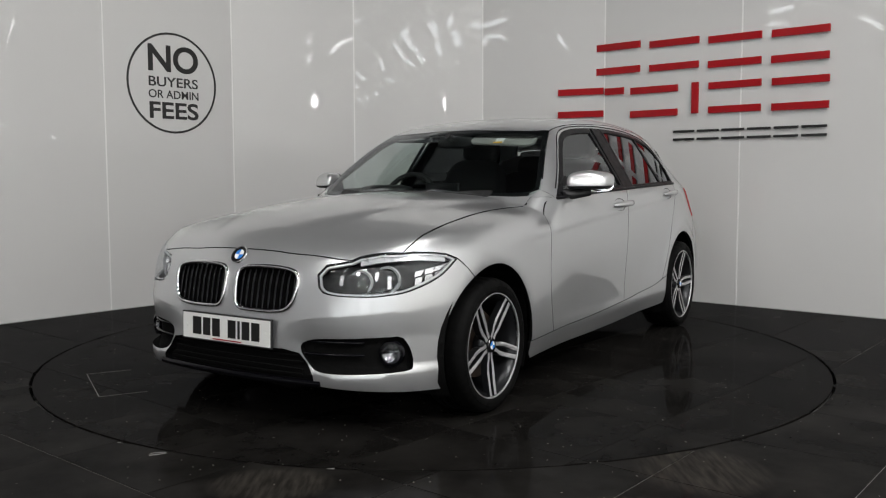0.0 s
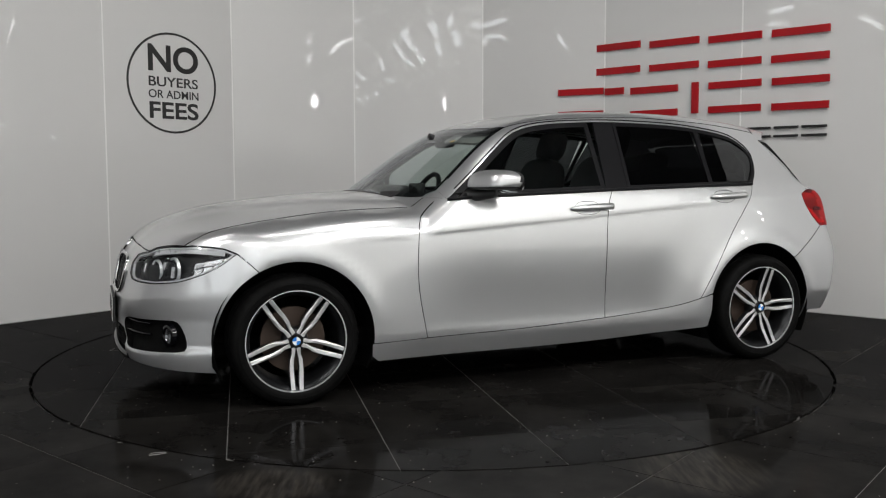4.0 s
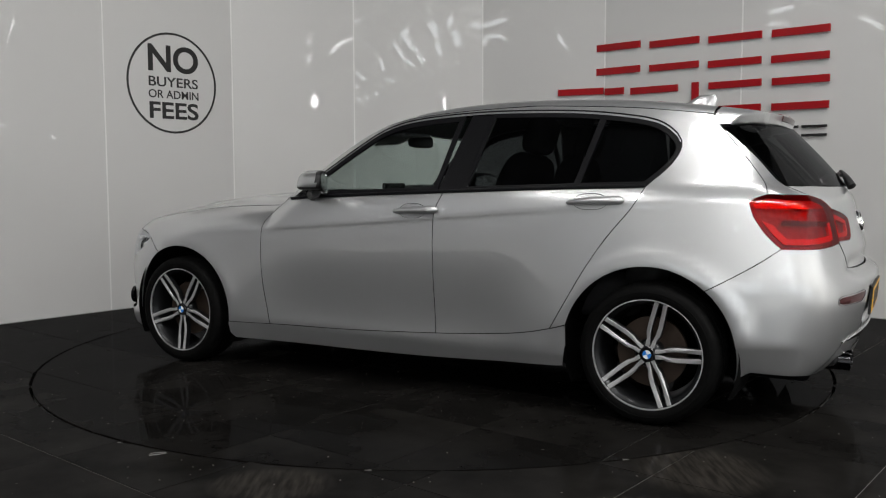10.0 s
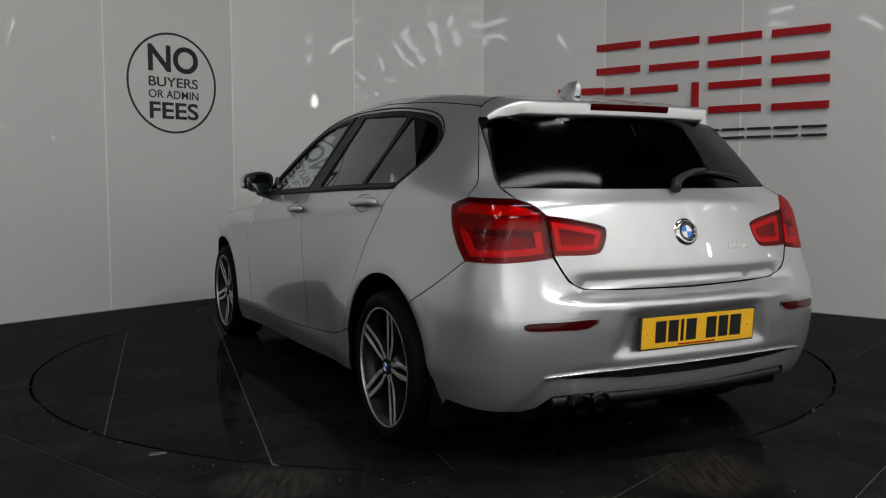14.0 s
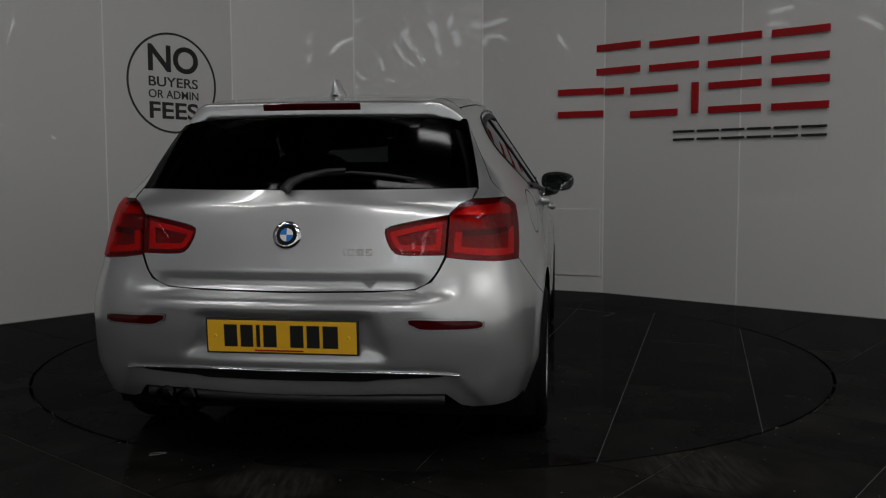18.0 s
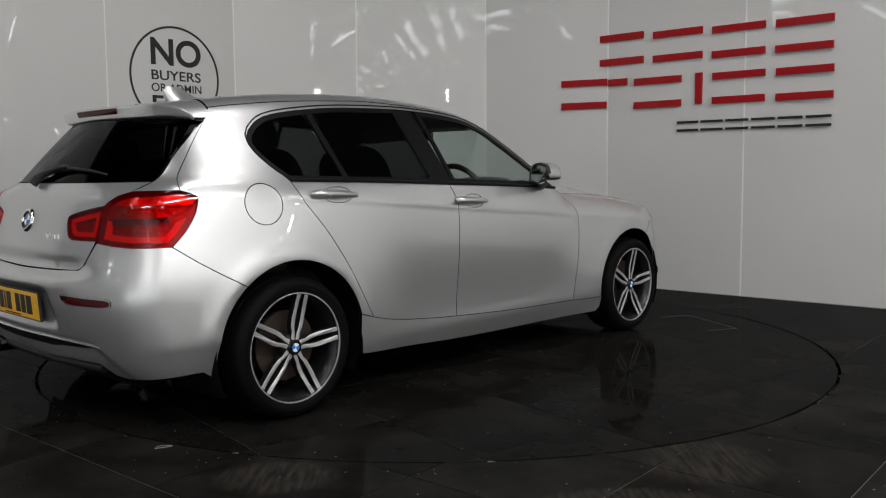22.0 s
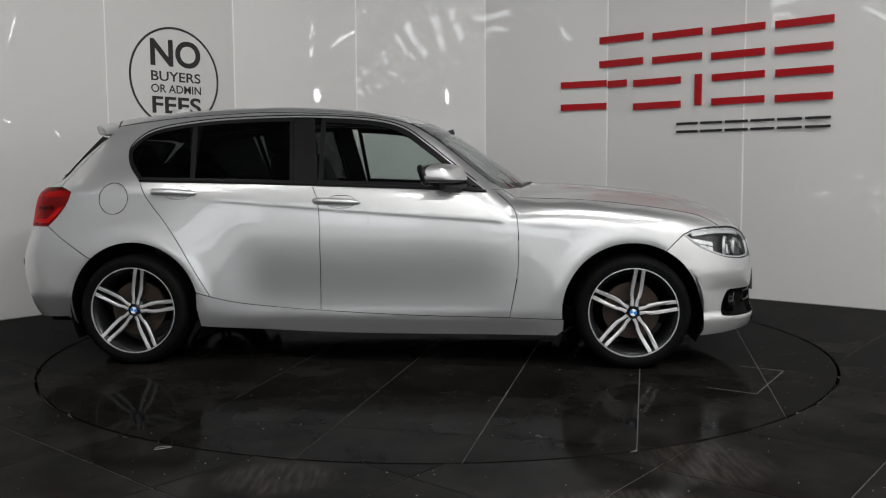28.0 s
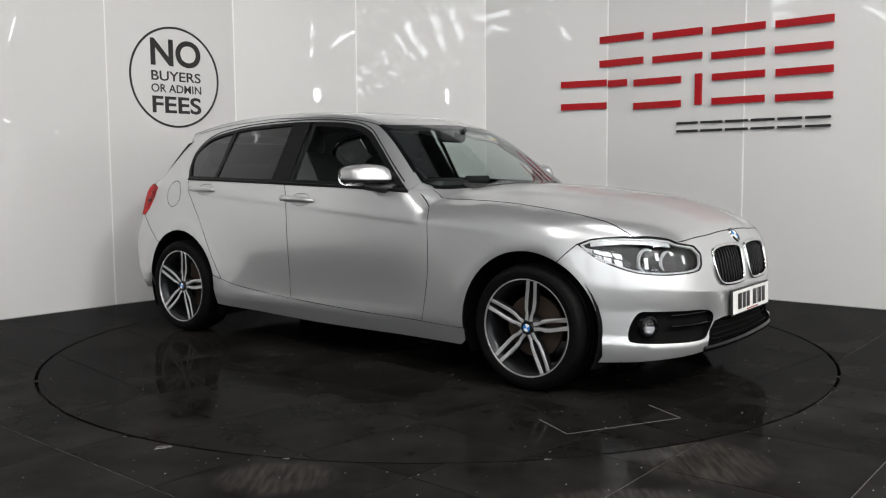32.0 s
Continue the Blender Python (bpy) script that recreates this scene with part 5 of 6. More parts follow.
# door mirrors
for s in (1, -1):
    mir = empty("door_mirror")
    mir.parent = car
    m = Matrix.Diagonal((1, s, 1, 1))
    bm = blob(bmesh.new(), (0.360, 0.900, 1.020), (0.085, 0.098, 0.060), 0.55, 32)
    for v in bm.verts:
        u = (v.co.y - 0.900) / 0.098
        v.co.z = 1.020 + (v.co.z - 1.020) * ((1.04 - 0.22 * max(u, 0) - 0.10 * max(-u, 0)) if v.co.z > 1.020 else 0.62)
        v.co.x += -0.05 * (v.co.y - 0.905) / 0.098 * 1.0 + 0.02 * (1.018 - v.co.z) / 0.066
        if v.co.x < 0.290 + -0.05 * (v.co.y - 0.905) / 0.098:
            v.co.x = 0.290 + -0.05 * (v.co.y - 0.905) / 0.098
    for f in bm.faces:
        c = f.calc_center_median()
        f.material_index = 1 if c.z < 1.000 or c.x < 0.318 - 0.05 * (c.y - 0.905) / 0.098 else 0
    bmesh.ops.transform(bm, matrix=m, verts=bm.verts[:])
    if s < 0:
        bmesh.ops.reverse_faces(bm, faces=bm.faces[:])
    part("mirror_cap", bm, [PAINT, BLACK_PLASTIC], mir, smooth=50)
    pts = [(0.286 - 0.05 * math.cos(t) * 0.8, s * (0.905 + 0.080 * math.copysign(abs(math.cos(t)) ** 0.6, math.cos(t))), 1.016 + 0.050 * math.copysign(abs(math.sin(t)) ** 0.6, math.sin(t))) for t in np.linspace(0, 2 * math.pi, 28, endpoint=False)]
    bm = bmesh.new()
    f = bm.faces.new([bm.verts.new(q) for q in pts])
    bmesh.ops.extrude_face_region(bm, geom=[f])
    part("mirror_glass", bm, CHROME, mir)
    arm = tube(bmesh.new(), [(0.46, s * 0.775, 0.952), (0.43, s * 0.81, 0.955), (0.39, s * 0.85, 0.962), (0.35, s * 0.89, 0.968)], [0.034, 0.030, 0.026, 0.022], 12)
    part("mirror_arm", arm, BLACK_PLASTIC, mir, smooth=60)
    ind = tube(bmesh.new(), [(0.450, s * 0.83, 1.004), (0.448, s * 0.87, 1.002), (0.422, s * 0.925, 1.001), (0.382, s * 0.966, 1.001), (0.325, s * 0.986, 1.002)], 0.0032, 8)
    part("indicator", ind, WHITE, mir, smooth=60)
    part("mirror_sail", prism(bmesh.new(), [(0.56, 0.942), (0.42, 1.052), (0.395, 1.052), (0.375, 0.952)], s * 0.772, s * 0.765), BLACK_PLASTIC, car)

# badges
nb = normals(on("front", [(0.0, 0.716)]))[0]
pb = on("front", [(0.0, 0.716)])[0]
m = Matrix.Translation(tuple(pb + nb * 0.003)) @ Vector(tuple(nb)).to_track_quat("Y", "Z").to_matrix().to_4x4()
front_badge = empty("front_badge")
front_badge.parent = car
part("bezel", lathe(bmesh.new(), [(0.036, 0.002), (0.041, 0.003), (0.043, -0.004)], 36, m), CHROME, front_badge, smooth=60)
roundel(front_badge, m, 0.038)
pb = on("rear", [(0.0, 0.845)])[0]
nb = normals(on("rear", [(0.0, 0.845)]))[0]
m = Matrix.Translation(tuple(pb + nb * 0.006)) @ Vector(tuple(nb)).to_track_quat("Y", "Z").to_matrix().to_4x4()
rear_badge = empty("rear_badge")
rear_badge.parent = car
part("bezel", lathe(bmesh.new(), [(0.034, 0.0), (0.038, 0.006), (0.046, 0.005), (0.052, -0.008)], 40, m), CHROME, rear_badge, smooth=60)
roundel(rear_badge, m, 0.037)
# model mark as small chrome bars
for y0, w in ((-0.200, 0.008), (-0.216, 0.024), (-0.246, 0.024), (-0.276, 0.022)):
    q = on("rear", [(y0 - w / 2, 0.789)])[0]
    part("model_mark", box(bmesh.new(), (q[0] - 0.004, y0 - w, 0.778), (q[0] + 0.002, y0, 0.800), 0.001), CHROME, car)


# number plates: characters stand as plain bars
def plate(x, z, tilt, back, base, name):
    d = -1 if back else 1
    root = empty(name, Matrix.Translation((x, 0, z)) @ Matrix.Rotation(radians(tilt), 4, "Y"))
    root.parent = car
    part("surround", box(bmesh.new(), (-0.006, -0.266, -0.061), (0.006, 0.266, 0.061), 0.003), BLACK_PLASTIC, root)
    part("face", box(bmesh.new(), (d * 0.0065 - 0.001, -0.259, -0.0545), (d * 0.0065 + 0.001, 0.259, 0.0545), 0.0004), base, root)
    y = 0.200
    for w in (0.046, 0.044, 0.013, 0.046, 0.0, 0.046, 0.044, 0.052):
        if w:
            bm = box(bmesh.new(), (d * 0.0085 - 0.0006, y - w, -0.036), (d * 0.0085 + 0.0006, y, 0.040))
            part("character_bar", bm, INK, root)
        y -= (w + 0.0115) if w else 0.036
    for y in (-0.232, 0.232):
        part("screw_cap", lathe(bmesh.new(), [(0.0, 0.003), (0.005, 0.0025), (0.0065, 0.0)], 14, Matrix.Translation((d * 0.0075, y, 0.0)) @ Matrix.Rotation(radians(-90 * d), 4, "Z")), base, root)
    part("maker_line", box(bmesh.new(), (d * 0.0082 - 0.0004, -0.075, -0.0505), (d * 0.0082 + 0.0004, 0.095, -0.0455)), RED_SIGN, root)
    return root


plate(2.106, 0.408, -1.5, False, PLATE_WHITE, "front_number_plate")
plate(-2.149, 0.508, -4.0, True, PLATE_YELLOW, "rear_number_plate")


def unflat(kind, pts, lift=0.0):
    q = np.array(pts, float)
    p = surface(kind, q[:, 0], q[:, 1])
    return p + normals(p) * lift


# kidney grilles: chrome surround and upright bars
for s in (1, -1):
    g = empty("kidney_grille_insert")
    g.parent = car
    p = unflat("nose", KIDNEY, 0.004) * (1, s, 1)
    part("surround", tube(bmesh.new(), [tuple(q) for q in p], 0.0085, 10, True), CHROME, g, smooth=60)
    for k in range(10):
        y = 0.058 + 0.0305 * k
        zs = [q[2] for q in p if abs(abs(q[1]) - y) < 0.02]
        if not zs:
            continue
        lo, hi = min(zs) + 0.004, max(zs) - 0.004
        path = []
        for z in np.linspace(lo, hi, 6):
            a = surface("front", np.array([y]), np.array([z]))[0]
            path.append((a[0] - 0.008, s * y, z))
        part("bar", tube(bmesh.new(), path, [0.004, 0.0065, 0.0065, 0.0065, 0.0065, 0.004], 8), GRILLE, g, smooth=60)

# headlamps: black bowl, twin rings, brow
for s in (1, -1):
    h = empty("headlamp_insert")
    h.parent = car
    for (x, y, z), r in (((1.866, 0.676, 0.637), 0.056), ((1.938, 0.590, 0.630), 0.050)):
        n = normals(np.array([[x, y, z]]))[0] * (1, s, 1)
        c = np.array((x, y * s, z)) - n * 0.028
        mm = Matrix.Translation(tuple(c)) @ Vector((0.95, 0.31 * s, 0)).to_track_quat("Y", "Z").to_matrix().to_4x4()
        part("ring", lathe(bmesh.new(), [(r * 0.78, -0.004), (r * 0.82, 0.011), (r * 0.97, 0.013), (r, 0.0)], 32, mm), LAMP_STRIP, h, smooth=60)
        part("projector", lathe(bmesh.new(), [(0.0, 0.010), (r * 0.35, 0.008), (r * 0.62, -0.002), (r * 0.72, -0.012)], 32, mm), LENS_CLEAR, h, smooth=60)
        part("bowl", lathe(bmesh.new(), [(0.0, -0.012), (r * 0.78, -0.012), (r * 0.82, 0.004)], 32, mm), GRILLE, h, smooth=60)
    ring_in, ring_out = inset(dense(LAMP, 0.012), 0.0105), inset(dense(LAMP, 0.012), 0.0040)
    brow = [q for q in to_nose(on("side", lamp_top_xz[::-1][1:])) + to_nose(on("top", BONNET_LAMP))]
    brow = catmull([brow[0], brow[2], brow[4], brow[5]], 0.02)
    for ob in skin("light_frame", "nose", ring_out, LAMP_STRIP, h, holes=[ring_in], lift=-0.007, step=0.03, depth=0.010, gap=0, both=False) + skin("brow_panel", "nose", [(p, z - 0.010) for p, z in brow] + [(p, z - 0.030) for p, z in brow[::-1]], LAMP_STRIP, h, lift=-0.012, step=0.02, depth=0.008, gap=0, both=False):
        if s < 0:
            ob.data.transform(Matrix.Diagonal((1, -1, 1, 1)))
            ob.data.flip_normals()
    for k in range(12):
        j, k = divmod(k, 6)
        a0 = 0.80 + 0.042 * k
        z0 = 0.622 + 0.011 * k + 0.032 * j * (1 - 0.09 * k)
        tall = (0.012 - 0.001 * k) * (1.2 - 0.2 * j)
        p = unflat("nose", [(a0, z0 - tall), (a0 + 0.030 + 0.012 * (k % 2), z0 - tall + 0.006), (a0 + 0.036 + 0.010 * j, z0 + tall + 0.006), (a0 + 0.006, z0 + tall)], -0.030 + 0.004 * (k % 3)) * (1, s, 1)
        bm = bmesh.new()
        f = bm.faces.new([bm.verts.new(tuple(q)) for q in p])
        ex = bmesh.ops.extrude_face_region(bm, geom=[f])
        bmesh.ops.translate(bm, verts=[v for v in ex["geom"] if isinstance(v, bmesh.types.BMVert)], vec=(-0.008, -0.006 * s, 0))
        bmesh.ops.recalc_face_normals(bm, faces=bm.faces[:])
        part("facet", bm, LAMP_SILVER, h)
    for a0, z0, tall in ((0.500, 0.640, 0.022), (0.565, 0.668, 0.010), (0.640, 0.655, 0.018), (0.690, 0.625, 0.026)):
        p = unflat("nose", [(a0, z0 - tall), (a0 + 0.014, z0 - tall), (a0 + 0.018, z0 + tall), (a0 + 0.002, z0 + tall)], -0.032) * (1, s, 1)
        bm = bmesh.new()
        f = bm.faces.new([bm.verts.new(tuple(q)) for q in p])
        ex = bmesh.ops.extrude_face_region(bm, geom=[f])
        bmesh.ops.translate(bm, verts=[v for v in ex["geom"] if isinstance(v, bmesh.types.BMVert)], vec=(-0.008, -0.006 * s, 0))
        bmesh.ops.recalc_face_normals(bm, faces=bm.faces[:])
        part("divider", bm, LAMP_SILVER, h)
    # fog lamp and fins of the side intake
    f = empty("fog_lamp")
    f.parent = car
    n = normals(np.array([[1.900, 0.712, 0.340]]))[0] * (1, s, 1)
    mm = Matrix.Translation((1.885, s * 0.700, 0.338)) @ Vector((0.93, 0.36 * s, 0)).to_track_quat("Y", "Z").to_matrix().to_4x4()
    part("bezel", lathe(bmesh.new(), [(0.036, 0.004), (0.040, 0.014), (0.050, 0.012), (0.054, -0.01)], 32, mm), GRILLE, f, smooth=60)
    part("reflector", lathe(bmesh.new(), [(0.0, -0.015), (0.024, -0.010), (0.037, 0.006)], 32, mm), FOG_BOWL, f, smooth=60)
    part("lens", lathe(bmesh.new(), [(0.0, 0.014), (0.02, 0.012), (0.038, 0.006)], 32, mm), LENS_CLEAR, f, smooth=60)
    for z in (0.335, 0.385):
        p = unflat("nose", [(a, z) for a in np.linspace(0.37, 0.60, 8)], -0.012) * (1, s, 1)
        part("intake_fin", tube(bmesh.new(), [tuple(q) for q in p], 0.007, 8), GRILLE, car, smooth=60)
for z in (0.25, 0.275, 0.30, 0.325):
    p = unflat("nose", [(a, z) for a in np.linspace(-0.36, 0.36, 12)], -0.014)
    part("intake_bar", tube(bmesh.new(), [tuple(q) for q in p], 0.004, 6), DARK, car, smooth=60)
p = unflat("nose", [(a, 0.212) for a in np.linspace(-0.44, 0.44, 24)], -0.012)
part("front_lip", tube(bmesh.new(), [tuple(q + (0.008, 0, 0.002)) for q in p], 0.016, 8), GRILLE, car, smooth=60)

# tail lamps: brighter light guides under the lens edge
guide = inset(dense(lamp, 0.02), 0.020)
core = inset(dense(lamp, 0.02), 0.042)
low_out, low_in = [q for q in guide if q[1] < 0.875], [q for q in core if q[1] < 0.862]
skin("light_guide", "tail", low_out + low_in[::-1], RED_GLOW, car, lift=-0.010, step=0.03, depth=0.012, gap=0)
top_band = [(a, z) for a, z in inset(dense(lamp, 0.02), 0.012) if z > 0.915]
skin("indicator_window", "tail", top_band, AMBER_RED, car, lift=-0.014, step=0.03, depth=0.008, gap=0)
bar = [(min(a for a, z in core) + 0.01, 0.842), (max(a for a, z in core) - 0.05, 0.852), (max(a for a, z in core) - 0.06, 0.872), (min(a for a, z in core) + 0.01, 0.862)]
skin("lamp_rib", "tail", bar, RED_DARK, car, lift=-0.012, step=0.03, depth=0.010, gap=0)
g2 = inset(dense(lamp_in, 0.015), 0.016)
c2 = inset(dense(lamp_in, 0.015), 0.034)
skin("light_guide", "rear", g2, RED_GLOW, car, holes=[c2], lift=-0.008, step=0.03, depth=0.010, gap=0)
# bumper reflectors, chrome strip, valance, tail pipes
REFLECT = to_tail(on("rear", catmull([(0.425, 0.569), (0.55, 0.566), (0.655, 0.562), (0.672, 0.548), (0.655, 0.534), (0.55, 0.533), (0.46, 0.538)], 0.02, True)))
skin("reflector", "tail", REFLECT, RED_DARK, car, lift=0.003, step=0.02)
skin("reflector_surround", "tail", inset(REFLECT, -0.007), PAINT, car, holes=[inset(REFLECT, -0.0005)], lift=0.004, step=0.02)
half = to_tail(on("rear", [(0.0, 0.384), (0.3, 0.384), (0.50, 0.379), (0.545, 0.370), (0.50, 0.364), (0.33, 0.357), (0.28, 0.350), (0.0, 0.348)]))
skin("bumper_insert", "tail", half + mirror(half)[1:-1], BLACK_GLOSS, car, both=False, lift=0.003)
p = unflat("tail", [(a, 0.388 - 0.012 * (a / 0.5) ** 4) for a in np.linspace(-0.53, 0.53, 30)], 0.003)
part("chrome_strip", tube(bmesh.new(), [tuple(q) for q in p], 0.005, 8), CHROME, car, smooth=60)
for y in (0.373, 0.456):
    mm = Matrix.Translation((-2.072, y, 0.270)) @ Matrix.Rotation(radians(90), 4, "Z")
    part("tail_pipe", lathe(bmesh.new(), [(0.030, 0.015), (0.033, 0.022), (0.037, 0.018), (0.037, -0.14), (0.031, -0.14)], 32, mm), DARK_CHROME, car, "dark chrome exhaust pipe", smooth=60)
    part("pipe_bore", lathe(bmesh.new(), [(0.0, -0.08), (0.0305, -0.08), (0.0305, 0.014)], 28, mm), DARK, car, smooth=60)
p = unflat("tail", [(a, 0.285) for a in np.linspace(-0.50, 0.50, 24)], -0.02)
part("rear_valance", tube(bmesh.new(), [tuple(q - (0, 0, 0.015)) for q in p], 0.022, 8), BLACK_PLASTIC, car, smooth=60)
tow = [(-0.380, 0.500), (-0.437, 0.499), (-0.460, 0.436), (-0.400, 0.437)]
skin("tow_cover", "rear", tow, PAINT, car, both=False, lift=0.0006, gap=0.0)

# high brake light, aerial, rear wiper
bm = bmesh.new()
rows = []
for i, t in enumerate(np.linspace(0, 1, 9)):
    x0, x1, w = -1.255 - 0.095 * t ** 1.4, -1.42 - 0.012 * math.sin(t * 3.1), 0.030 * (1 - t) ** 0.8 + 0.004
    z = float(top_z(np.array([-1.34]), np.array([0.0]))[1][0]) - 0.004 + 0.062 * t
    rows.append([bm.verts.new(((x0 + x1) / 2 + (x0 - x1) / 2 * math.cos(a), w * math.sin(a) * (1.15 if math.cos(a) < 0 else 0.8), z - 0.012 * (1 - t) * abs(math.sin(a)))) for a in np.linspace(0, 2 * math.pi, 20, endpoint=False)])
for a, b in zip(rows, rows[1:]):
    for j in range(20):
        bm.faces.new((a[j], a[(j + 1) % 20], b[(j + 1) % 20], b[j]))
bm.faces.new(rows[-1])
bmesh.ops.recalc_face_normals(bm, faces=bm.faces[:])
part("roof_aerial", bm, PAINT, car, "silver shark-fin aerial", smooth=50)
wip = empty("rear_wiper")
wip.parent = car
pts = unflat("rear", [(0.018, 0.985), (0.0, 1.012), (-0.04, 1.030), (-0.12, 1.050), (-0.18, 1.054)], 0.022)
part("arm", tube(bmesh.new(), [tuple(q) for q in pts], [0.020, 0.018, 0.014, 0.010, 0.008], 8), BLACK_PLASTIC, wip, smooth=60)
pts = unflat("rear", [(-0.06, 1.042), (-0.2, 1.052), (-0.32, 1.043), (-0.42, 1.028)], 0.010)
part("blade", tube(bmesh.new(), [tuple(q) for q in pts], [0.008, 0.008, 0.007, 0.004], 6), BLACK_PLASTIC, wip, smooth=60)
for n0, n1 in ((0.50, -0.10), (-0.05, -0.48)):
    w = empty("front_wiper")
    w.parent = car
    ys = np.linspace(n0, n1, 9)
    xs = [0.832 - 0.32 * y * y for y in ys]
    pts = unflat("top", list(zip(xs, ys)), -0.003)
    part("blade", tube(bmesh.new(), [tuple(q) for q in pts], 0.007, 6), BLACK_PLASTIC, w, smooth=60)
    part("arm", tube(bmesh.new(), [tuple(pts[0] + np.array((0.01, 0, 0.0))), tuple(pts[4] + np.array((0.008, 0, 0.003)))], [0.006, 0.004], 6), BLACK_PLASTIC, w, smooth=60)
COWL = [q for q in COWL if q[1] < 0.50]
full = [(x - 0.035, -y) for x, y in COWL[::-1]] + [(x - 0.035, y) for x, y in COWL][1:] + [(x + 0.004, y) for x, y in COWL[::-1]] + [(x + 0.004, -y) for x, y in COWL][1:]
skin("cowl_panel", "top", full, BLACK_PLASTIC, car, both=False, lift=0.0012, gap=0)
# black band round the windscreen and its shade strip
inner = inset(dense(screen, 0.03), 0.030)
skin("screen_band", "top", screen, BLACK_GLOSS, car, holes=[inner], both=False, lift=-0.006, gap=0.002)


# cabin
def cabin():
    for s in (1, -1):
        for x, w in ((-0.02, 0.25), ):
            seat = empty("front_seat")
            seat.parent = car
            y = s * 0.36
            m = Matrix.Translation((x - 0.42, y, 0.62)) @ Matrix.Rotation(radians(-18), 4, "Y")
            bm = blob(bmesh.new(), (0, 0, 0.24), (0.085, 0.235, 0.33), 0.5, 24)
            bmesh.ops.transform(bm, matrix=m, verts=bm.verts[:])
            part("backrest", bm, SEAT, seat, smooth=60)
            part("cushion", blob(bmesh.new(), (x - 0.12, y, 0.52), (0.30, 0.25, 0.10), 0.5, 24), SEAT, seat, smooth=60)
            bm = blob(bmesh.new(), (-0.01, 0, 0.665), (0.055, 0.135, 0.095), 0.55, 24)
            bmesh.ops.transform(bm, matrix=m, verts=bm.verts[:])
            part("headrest", bm, SEAT, seat, smooth=60)
            for k in (-0.06, 0.06):
                bm = tube(bmesh.new(), [(0, k, 0.53), (0, k, 0.62)], 0.006, 8)
                bmesh.ops.transform(bm, matrix=m, verts=bm.verts[:])
                part("headrest_post", bm, CHROME, seat)
    bench = empty("rear_bench")
    bench.parent = car
    m = Matrix.Translation((-1.22, 0, 0.55)) @ Matrix.Rotation(radians(-22), 4, "Y")
    bm = blob(bmesh.new(), (0, 0, 0.26), (0.10, 0.62, 0.32), 0.35, 28)
    bmesh.ops.transform(bm, matrix=m, verts=bm.verts[:])
    part("backrest", bm, SEAT, bench, smooth=60)
    part("cushion", blob(bmesh.new(), (-0.95, 0, 0.50), (0.28, 0.64, 0.11), 0.35, 28), SEAT, bench, smooth=60)
    for y in (-0.36, 0.36):
        bm = blob(bmesh.new(), (-0.01, y, 0.64), (0.05, 0.13, 0.075), 0.55, 20)
        bmesh.ops.transform(bm, matrix=m, verts=bm.verts[:])
        part("headrest", bm, SEAT, bench, smooth=60)
    part("dashboard", blob(bmesh.new(), (0.60, 0, 0.775), (0.22, 0.69, 0.132), 0.4, 32), BLACK_PLASTIC, car, smooth=60)
    part("instrument_hood", blob(bmesh.new(), (0.47, -0.36, 0.955), (0.10, 0.17, 0.05), 0.6, 20), BLACK_PLASTIC, car, smooth=60)
    part("screen_display", box(bmesh.new(), (0.43, -0.10, 0.93), (0.45, 0.13, 1.015), 0.006), BLACK_GLOSS, car)
    wheel_ = empty("steering_wheel", Matrix.Translation((0.26, -0.36, 0.90)) @ Matrix.Rotation(radians(65), 4, "Y"))
    wheel_.parent = car
    ring = [(0.185 * math.cos(a), 0.185 * math.sin(a), 0) for a in np.linspace(0, 2 * math.pi, 36, endpoint=False)]
    part("ring", tube(bmesh.new(), ring, 0.016, 10, True), BLACK_PLASTIC, wheel_, smooth=60)
    part("boss", blob(bmesh.new(), (0, 0, 0.0), (0.075, 0.085, 0.03), 0.6, 20), BLACK_PLASTIC, wheel_, smooth=60)
    for a in (90, -90, 0):
        m = Matrix.Rotation(radians(a), 4, "Z")
        part("spoke", box(bmesh.new(), (0.05, -0.018, -0.008), (0.18, 0.018, 0.008), 0.004, m), BLACK_PLASTIC, wheel_)
    part("rear_view_mirror", blob(bmesh.new(), (0.26, 0.0, 1.255), (0.025, 0.125, 0.036), 0.5, 20), BLACK_PLASTIC, car, smooth=60)
    part("mirror_stalk", tube(bmesh.new(), [(0.27, 0, 1.26), (0.36, 0, 1.29)], 0.016, 8), BLACK_PLASTIC, car)
    for s in (-0.36, 0.36):
        part("sun_visor", box(bmesh.new(), (0.06, s - 0.14, 1.268), (0.18, s + 0.14, 1.282), 0.005, Matrix.Translation((0, 0, 0.0))), PLASTER, car)
    # headlining, door cards, bulkhead and load floor close the cabin
    lin = [(x, y * 0.97) for x, y in roof]
    skin("headlining", "top", lin, LINING, car, both=False, lift=-0.03, gap=0.0, depth=0.002)
    card = [(0.62, 0.30), (0.62, 0.925), (-1.26, 0.985), (-1.0, 0.50), (-0.9, 0.32)]
    skin("door_card", "side", card, BLACK_PLASTIC, car, lift=-0.07, gap=0)
    part("load_cover", box(bmesh.new(), (-1.88, -0.60, 0.90), (-1.36, 0.60, 0.92), 0.006), BLACK_PLASTIC, car)
    part("bulkhead", box(bmesh.new(), (0.86, -0.70, 0.25), (0.90, 0.70, 0.86), 0.01), DARK, car)
    part("boot_floor", box(bmesh.new(), (-1.95, -0.50, 0.36), (-1.40, 0.50, 0.40), 0.01), DARK, car)
    c_trim = [(-1.32, 1.02), (-1.40, 1.14), (-1.38, 1.22), (-1.60, 1.26), (-1.84, 1.01)]
    skin("pillar_lining", "side", c_trim, LINING, car, lift=-0.05, gap=0)
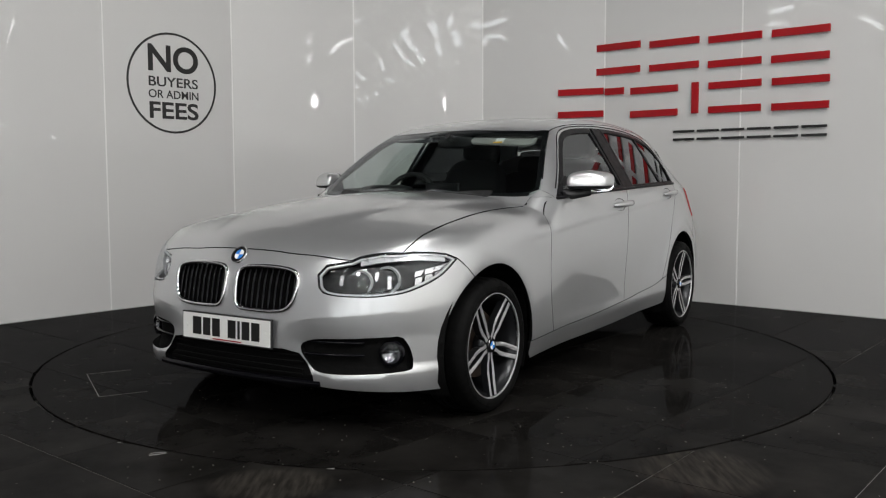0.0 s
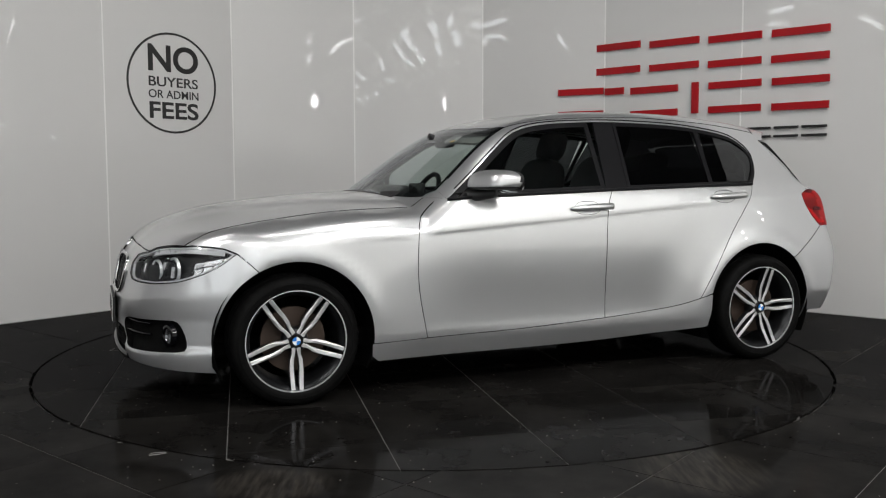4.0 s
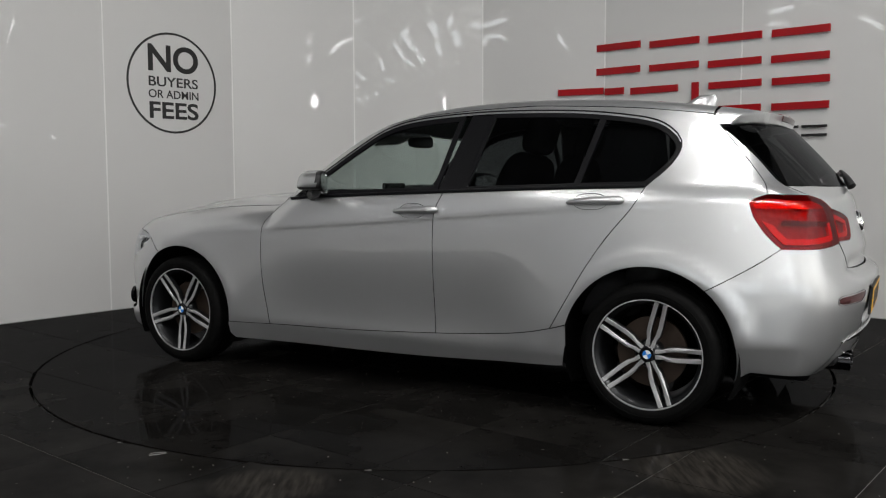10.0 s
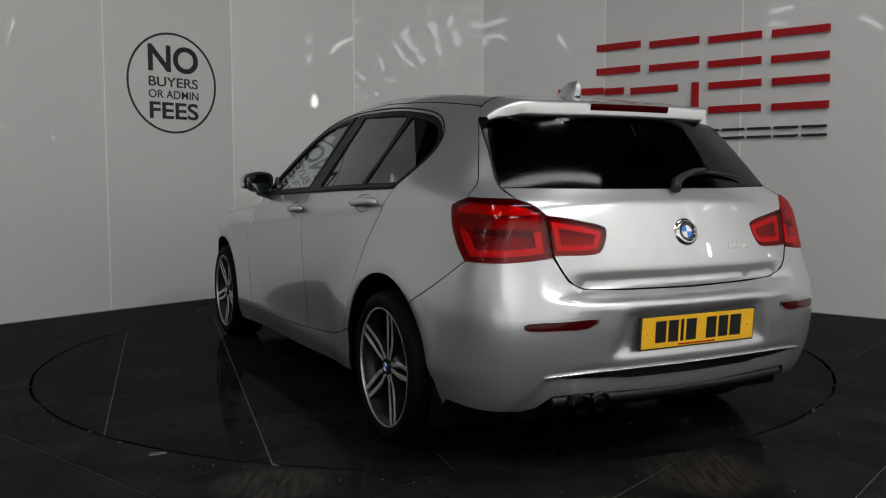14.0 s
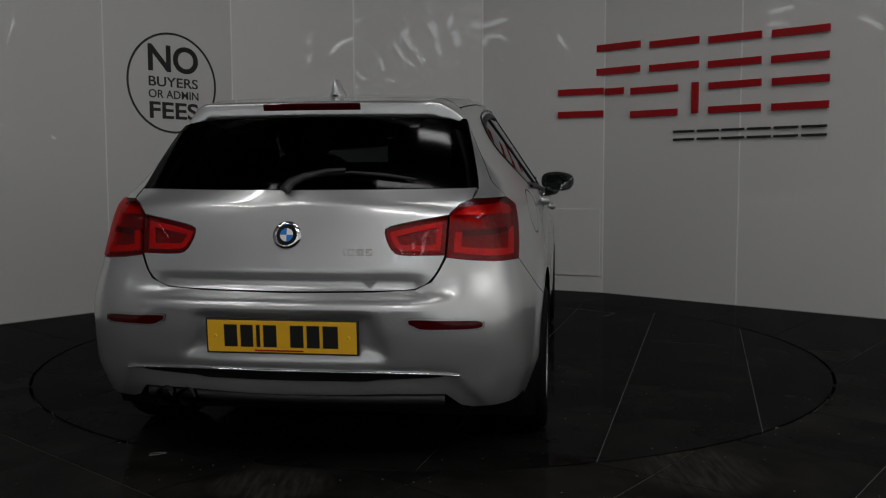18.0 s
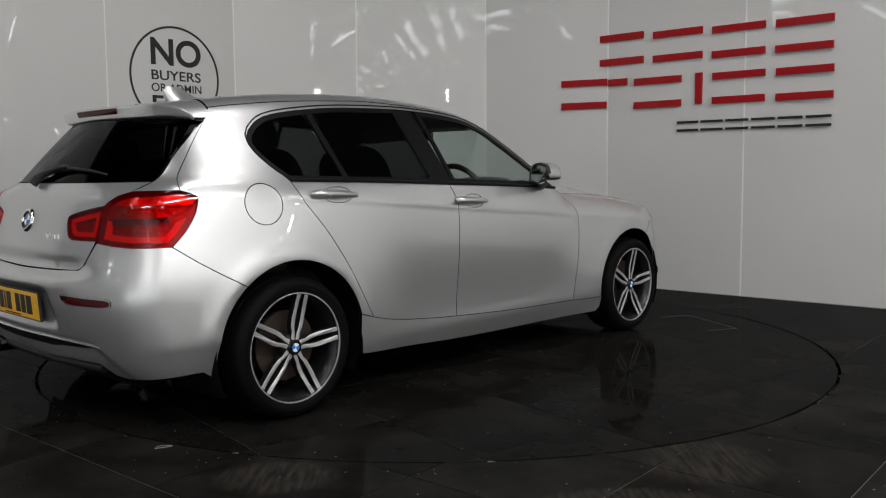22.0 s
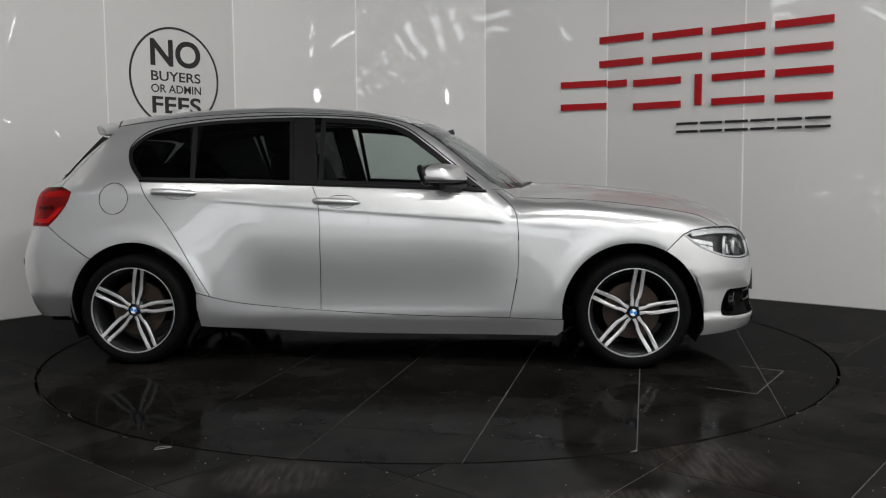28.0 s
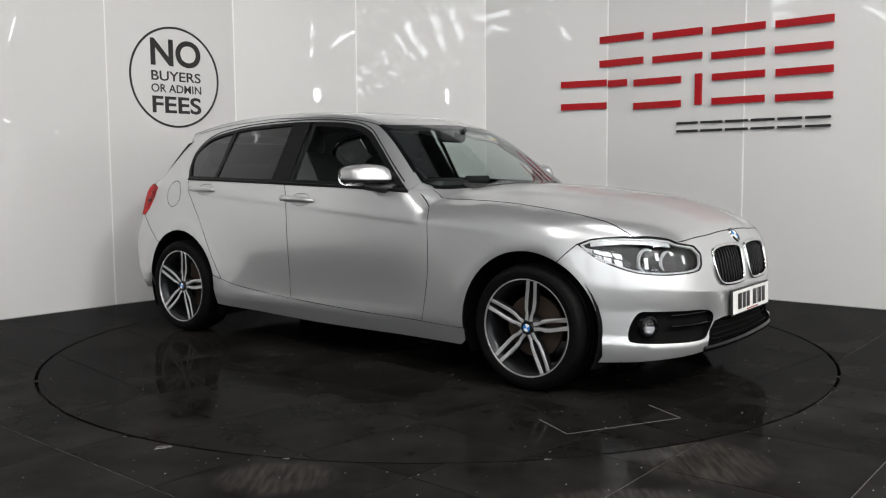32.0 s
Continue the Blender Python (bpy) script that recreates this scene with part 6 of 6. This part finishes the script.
    skin("sun_visor", "top", catmull([(0.235, 0.14), (0.205, 0.30), (0.165, 0.47), (0.215, 0.505), (0.290, 0.49), (0.330, 0.30), (0.340, 0.15), (0.29, 0.125)], 0.03, True), LINING, car, both=False, lift=-0.035, gap=0.0, depth=0.012, label="pale grey fabric sun visor")
    tag = unflat("top", [(0.33, 0.33)], -0.012)[0]
    part("window_sticker", box(bmesh.new(), (-0.0005, -0.028, -0.022), (0.0005, 0.028, 0.022), 0, Matrix.Translation(tuple(tag)) @ Matrix.Rotation(radians(-52), 4, "Y")), WHITE, car)
    tag = unflat("top", [(0.352, 0.33)], -0.010)[0]
    part("sticker_band", box(bmesh.new(), (-0.0005, -0.028, -0.007), (0.0005, 0.028, 0.007), 0, Matrix.Translation(tuple(tag)) @ Matrix.Rotation(radians(-52), 4, "Y")), PLATE_YELLOW, car)


cabin()


# ---------------------------------------------------------------- wall signs
def on_panel(i):
    (x0, y0), (x1, y1) = SEAMS[i], SEAMS[i + 1]
    return Matrix.Translation((x0, y0, 0)) @ Matrix.Rotation(math.atan2(y1 - y0, x1 - x0), 4, "Z")


def bars(name, i, rects, mat, label, thick=0.02, off=0.001):
    root = tagged(empty(name, on_panel(i)), label, "wall sign", "wall signs")
    for u0, u1, z0, z1 in rects:
        part("letter_bar", box(bmesh.new(), (u0, -thick - off, z0), (u1, -off, z1), 0.0015), mat, root)
    return root


def two(u0, u1, z0, z1):
    h = (z1 - z0) * 0.225
    return [(u0, u1, z1 - h, z1), (u0, u1, z0, z0 + h)]


word = sum([two(*r) for r in ((-0.075, 0.355, 1.964, 2.235), (0.446, 0.893, 1.957, 2.216), (0.975, 1.414, 1.944, 2.201), (1.493, 1.929, 1.938, 2.195))], [])
bars("red_word_sign", 7, word, RED_SIGN, "red acrylic letter bars raised on the white wall panels")
word = sum([two(*r) for r in ((0.268, 0.710, 1.572, 1.833), (0.984, 1.419, 1.574, 1.827), (1.503, 1.936, 1.568, 1.822))], []) + [(0.836, 0.896, 1.582, 1.839), (0.012, 0.20, 1.785, 1.845)]
bars("red_word_sign", 7, word, RED_SIGN, "red acrylic letter bars raised on the white wall panels")
bars("red_word_sign", 6, two(0.76, 1.185, 1.595, 1.855), RED_SIGN, "red acrylic letter bars raised beside a panel joint")
xs = np.linspace(0.664, 1.938, 7)
word = sum([two(a + 0.012, b - 0.012, 1.360, 1.446) for a, b in zip(xs, xs[1:])], [])
bars("black_word_sign", 7, word, INK, "row of small black letter bars on the white wall", 0.015)


def notice():
    root = tagged(empty("round_notice", on_panel(3)), "round black vinyl notice on fees stuck to the white wall", "notice")
    cx, cz = 0.603, 1.84
    bm = lathe(bmesh.new(), [(0.397, 0.0), (0.397, -0.002), (0.415, -0.002), (0.415, 0.0)], 96, Matrix.Translation((cx, -0.0008, cz)), True)
    bmesh.ops.recalc_face_normals(bm, faces=bm.faces[:])
    part("ring", bm, INK, root)
    for text, z0, z1, u0, u1, bold in (("NO", 1.927, 2.150, 0.380, 0.845, 0.026), ("BUYERS", 1.807, 1.888, 0.381, 0.839, 0.014), ("OR ADMIN", 1.712, 1.780, 0.378, 0.842, 0.012), ("FEES", 1.543, 1.683, 0.383, 0.838, 0.022)):
        cu = bpy.data.curves.new("words", "FONT")
        cu.body, cu.extrude, cu.offset = text, 0.0008, bold
        tmp = bpy.data.objects.new("words", cu)
        scene.collection.objects.link(tmp)
        me = bpy.data.meshes.new_from_object(tmp.evaluated_get(bpy.context.evaluated_depsgraph_get()))
        bpy.data.objects.remove(tmp)
        co = np.array([v.co[:] for v in me.vertices])
        lo, hi = co.min(0), co.max(0)
        for v in me.vertices:
            v.co = (u0 + (v.co.x - lo[0]) / (hi[0] - lo[0]) * (u1 - u0), -0.0015 - v.co.z, z0 + (v.co.y - lo[1]) / (hi[1] - lo[1]) * (z1 - z0))
        bm = bmesh.new()
        bm.from_mesh(me)
        bpy.data.meshes.remove(me)
        left = set(bm.faces)
        while left:
            isle, todo = set(), [next(iter(left))]
            while todo:
                f = todo.pop()
                if f in isle:
                    continue
                isle.add(f)
                todo += [g for v in f.verts for g in v.link_faces if g not in isle]
            left -= isle
            one = bmesh.new()
            made = {v: one.verts.new(v.co) for v in sorted({v for f in isle for v in f.verts}, key=lambda v: v.index)}
            for f in sorted(isle, key=lambda f: f.index):
                one.faces.new([made[v] for v in f.verts])
            part("letter", one, INK, root)
        bm.free()


notice()


# ---------------------------------------------------------------- movement
def motions():
    spin = [(t, Matrix.Rotation(radians(180 + a), 4, "Z")) for t, a in TURN]
    walk(turntable, spin)
    walk(car, [(t, m @ Matrix.Translation((CAR_X, CAR_Y, 0))) for t, m in spin])


motions()
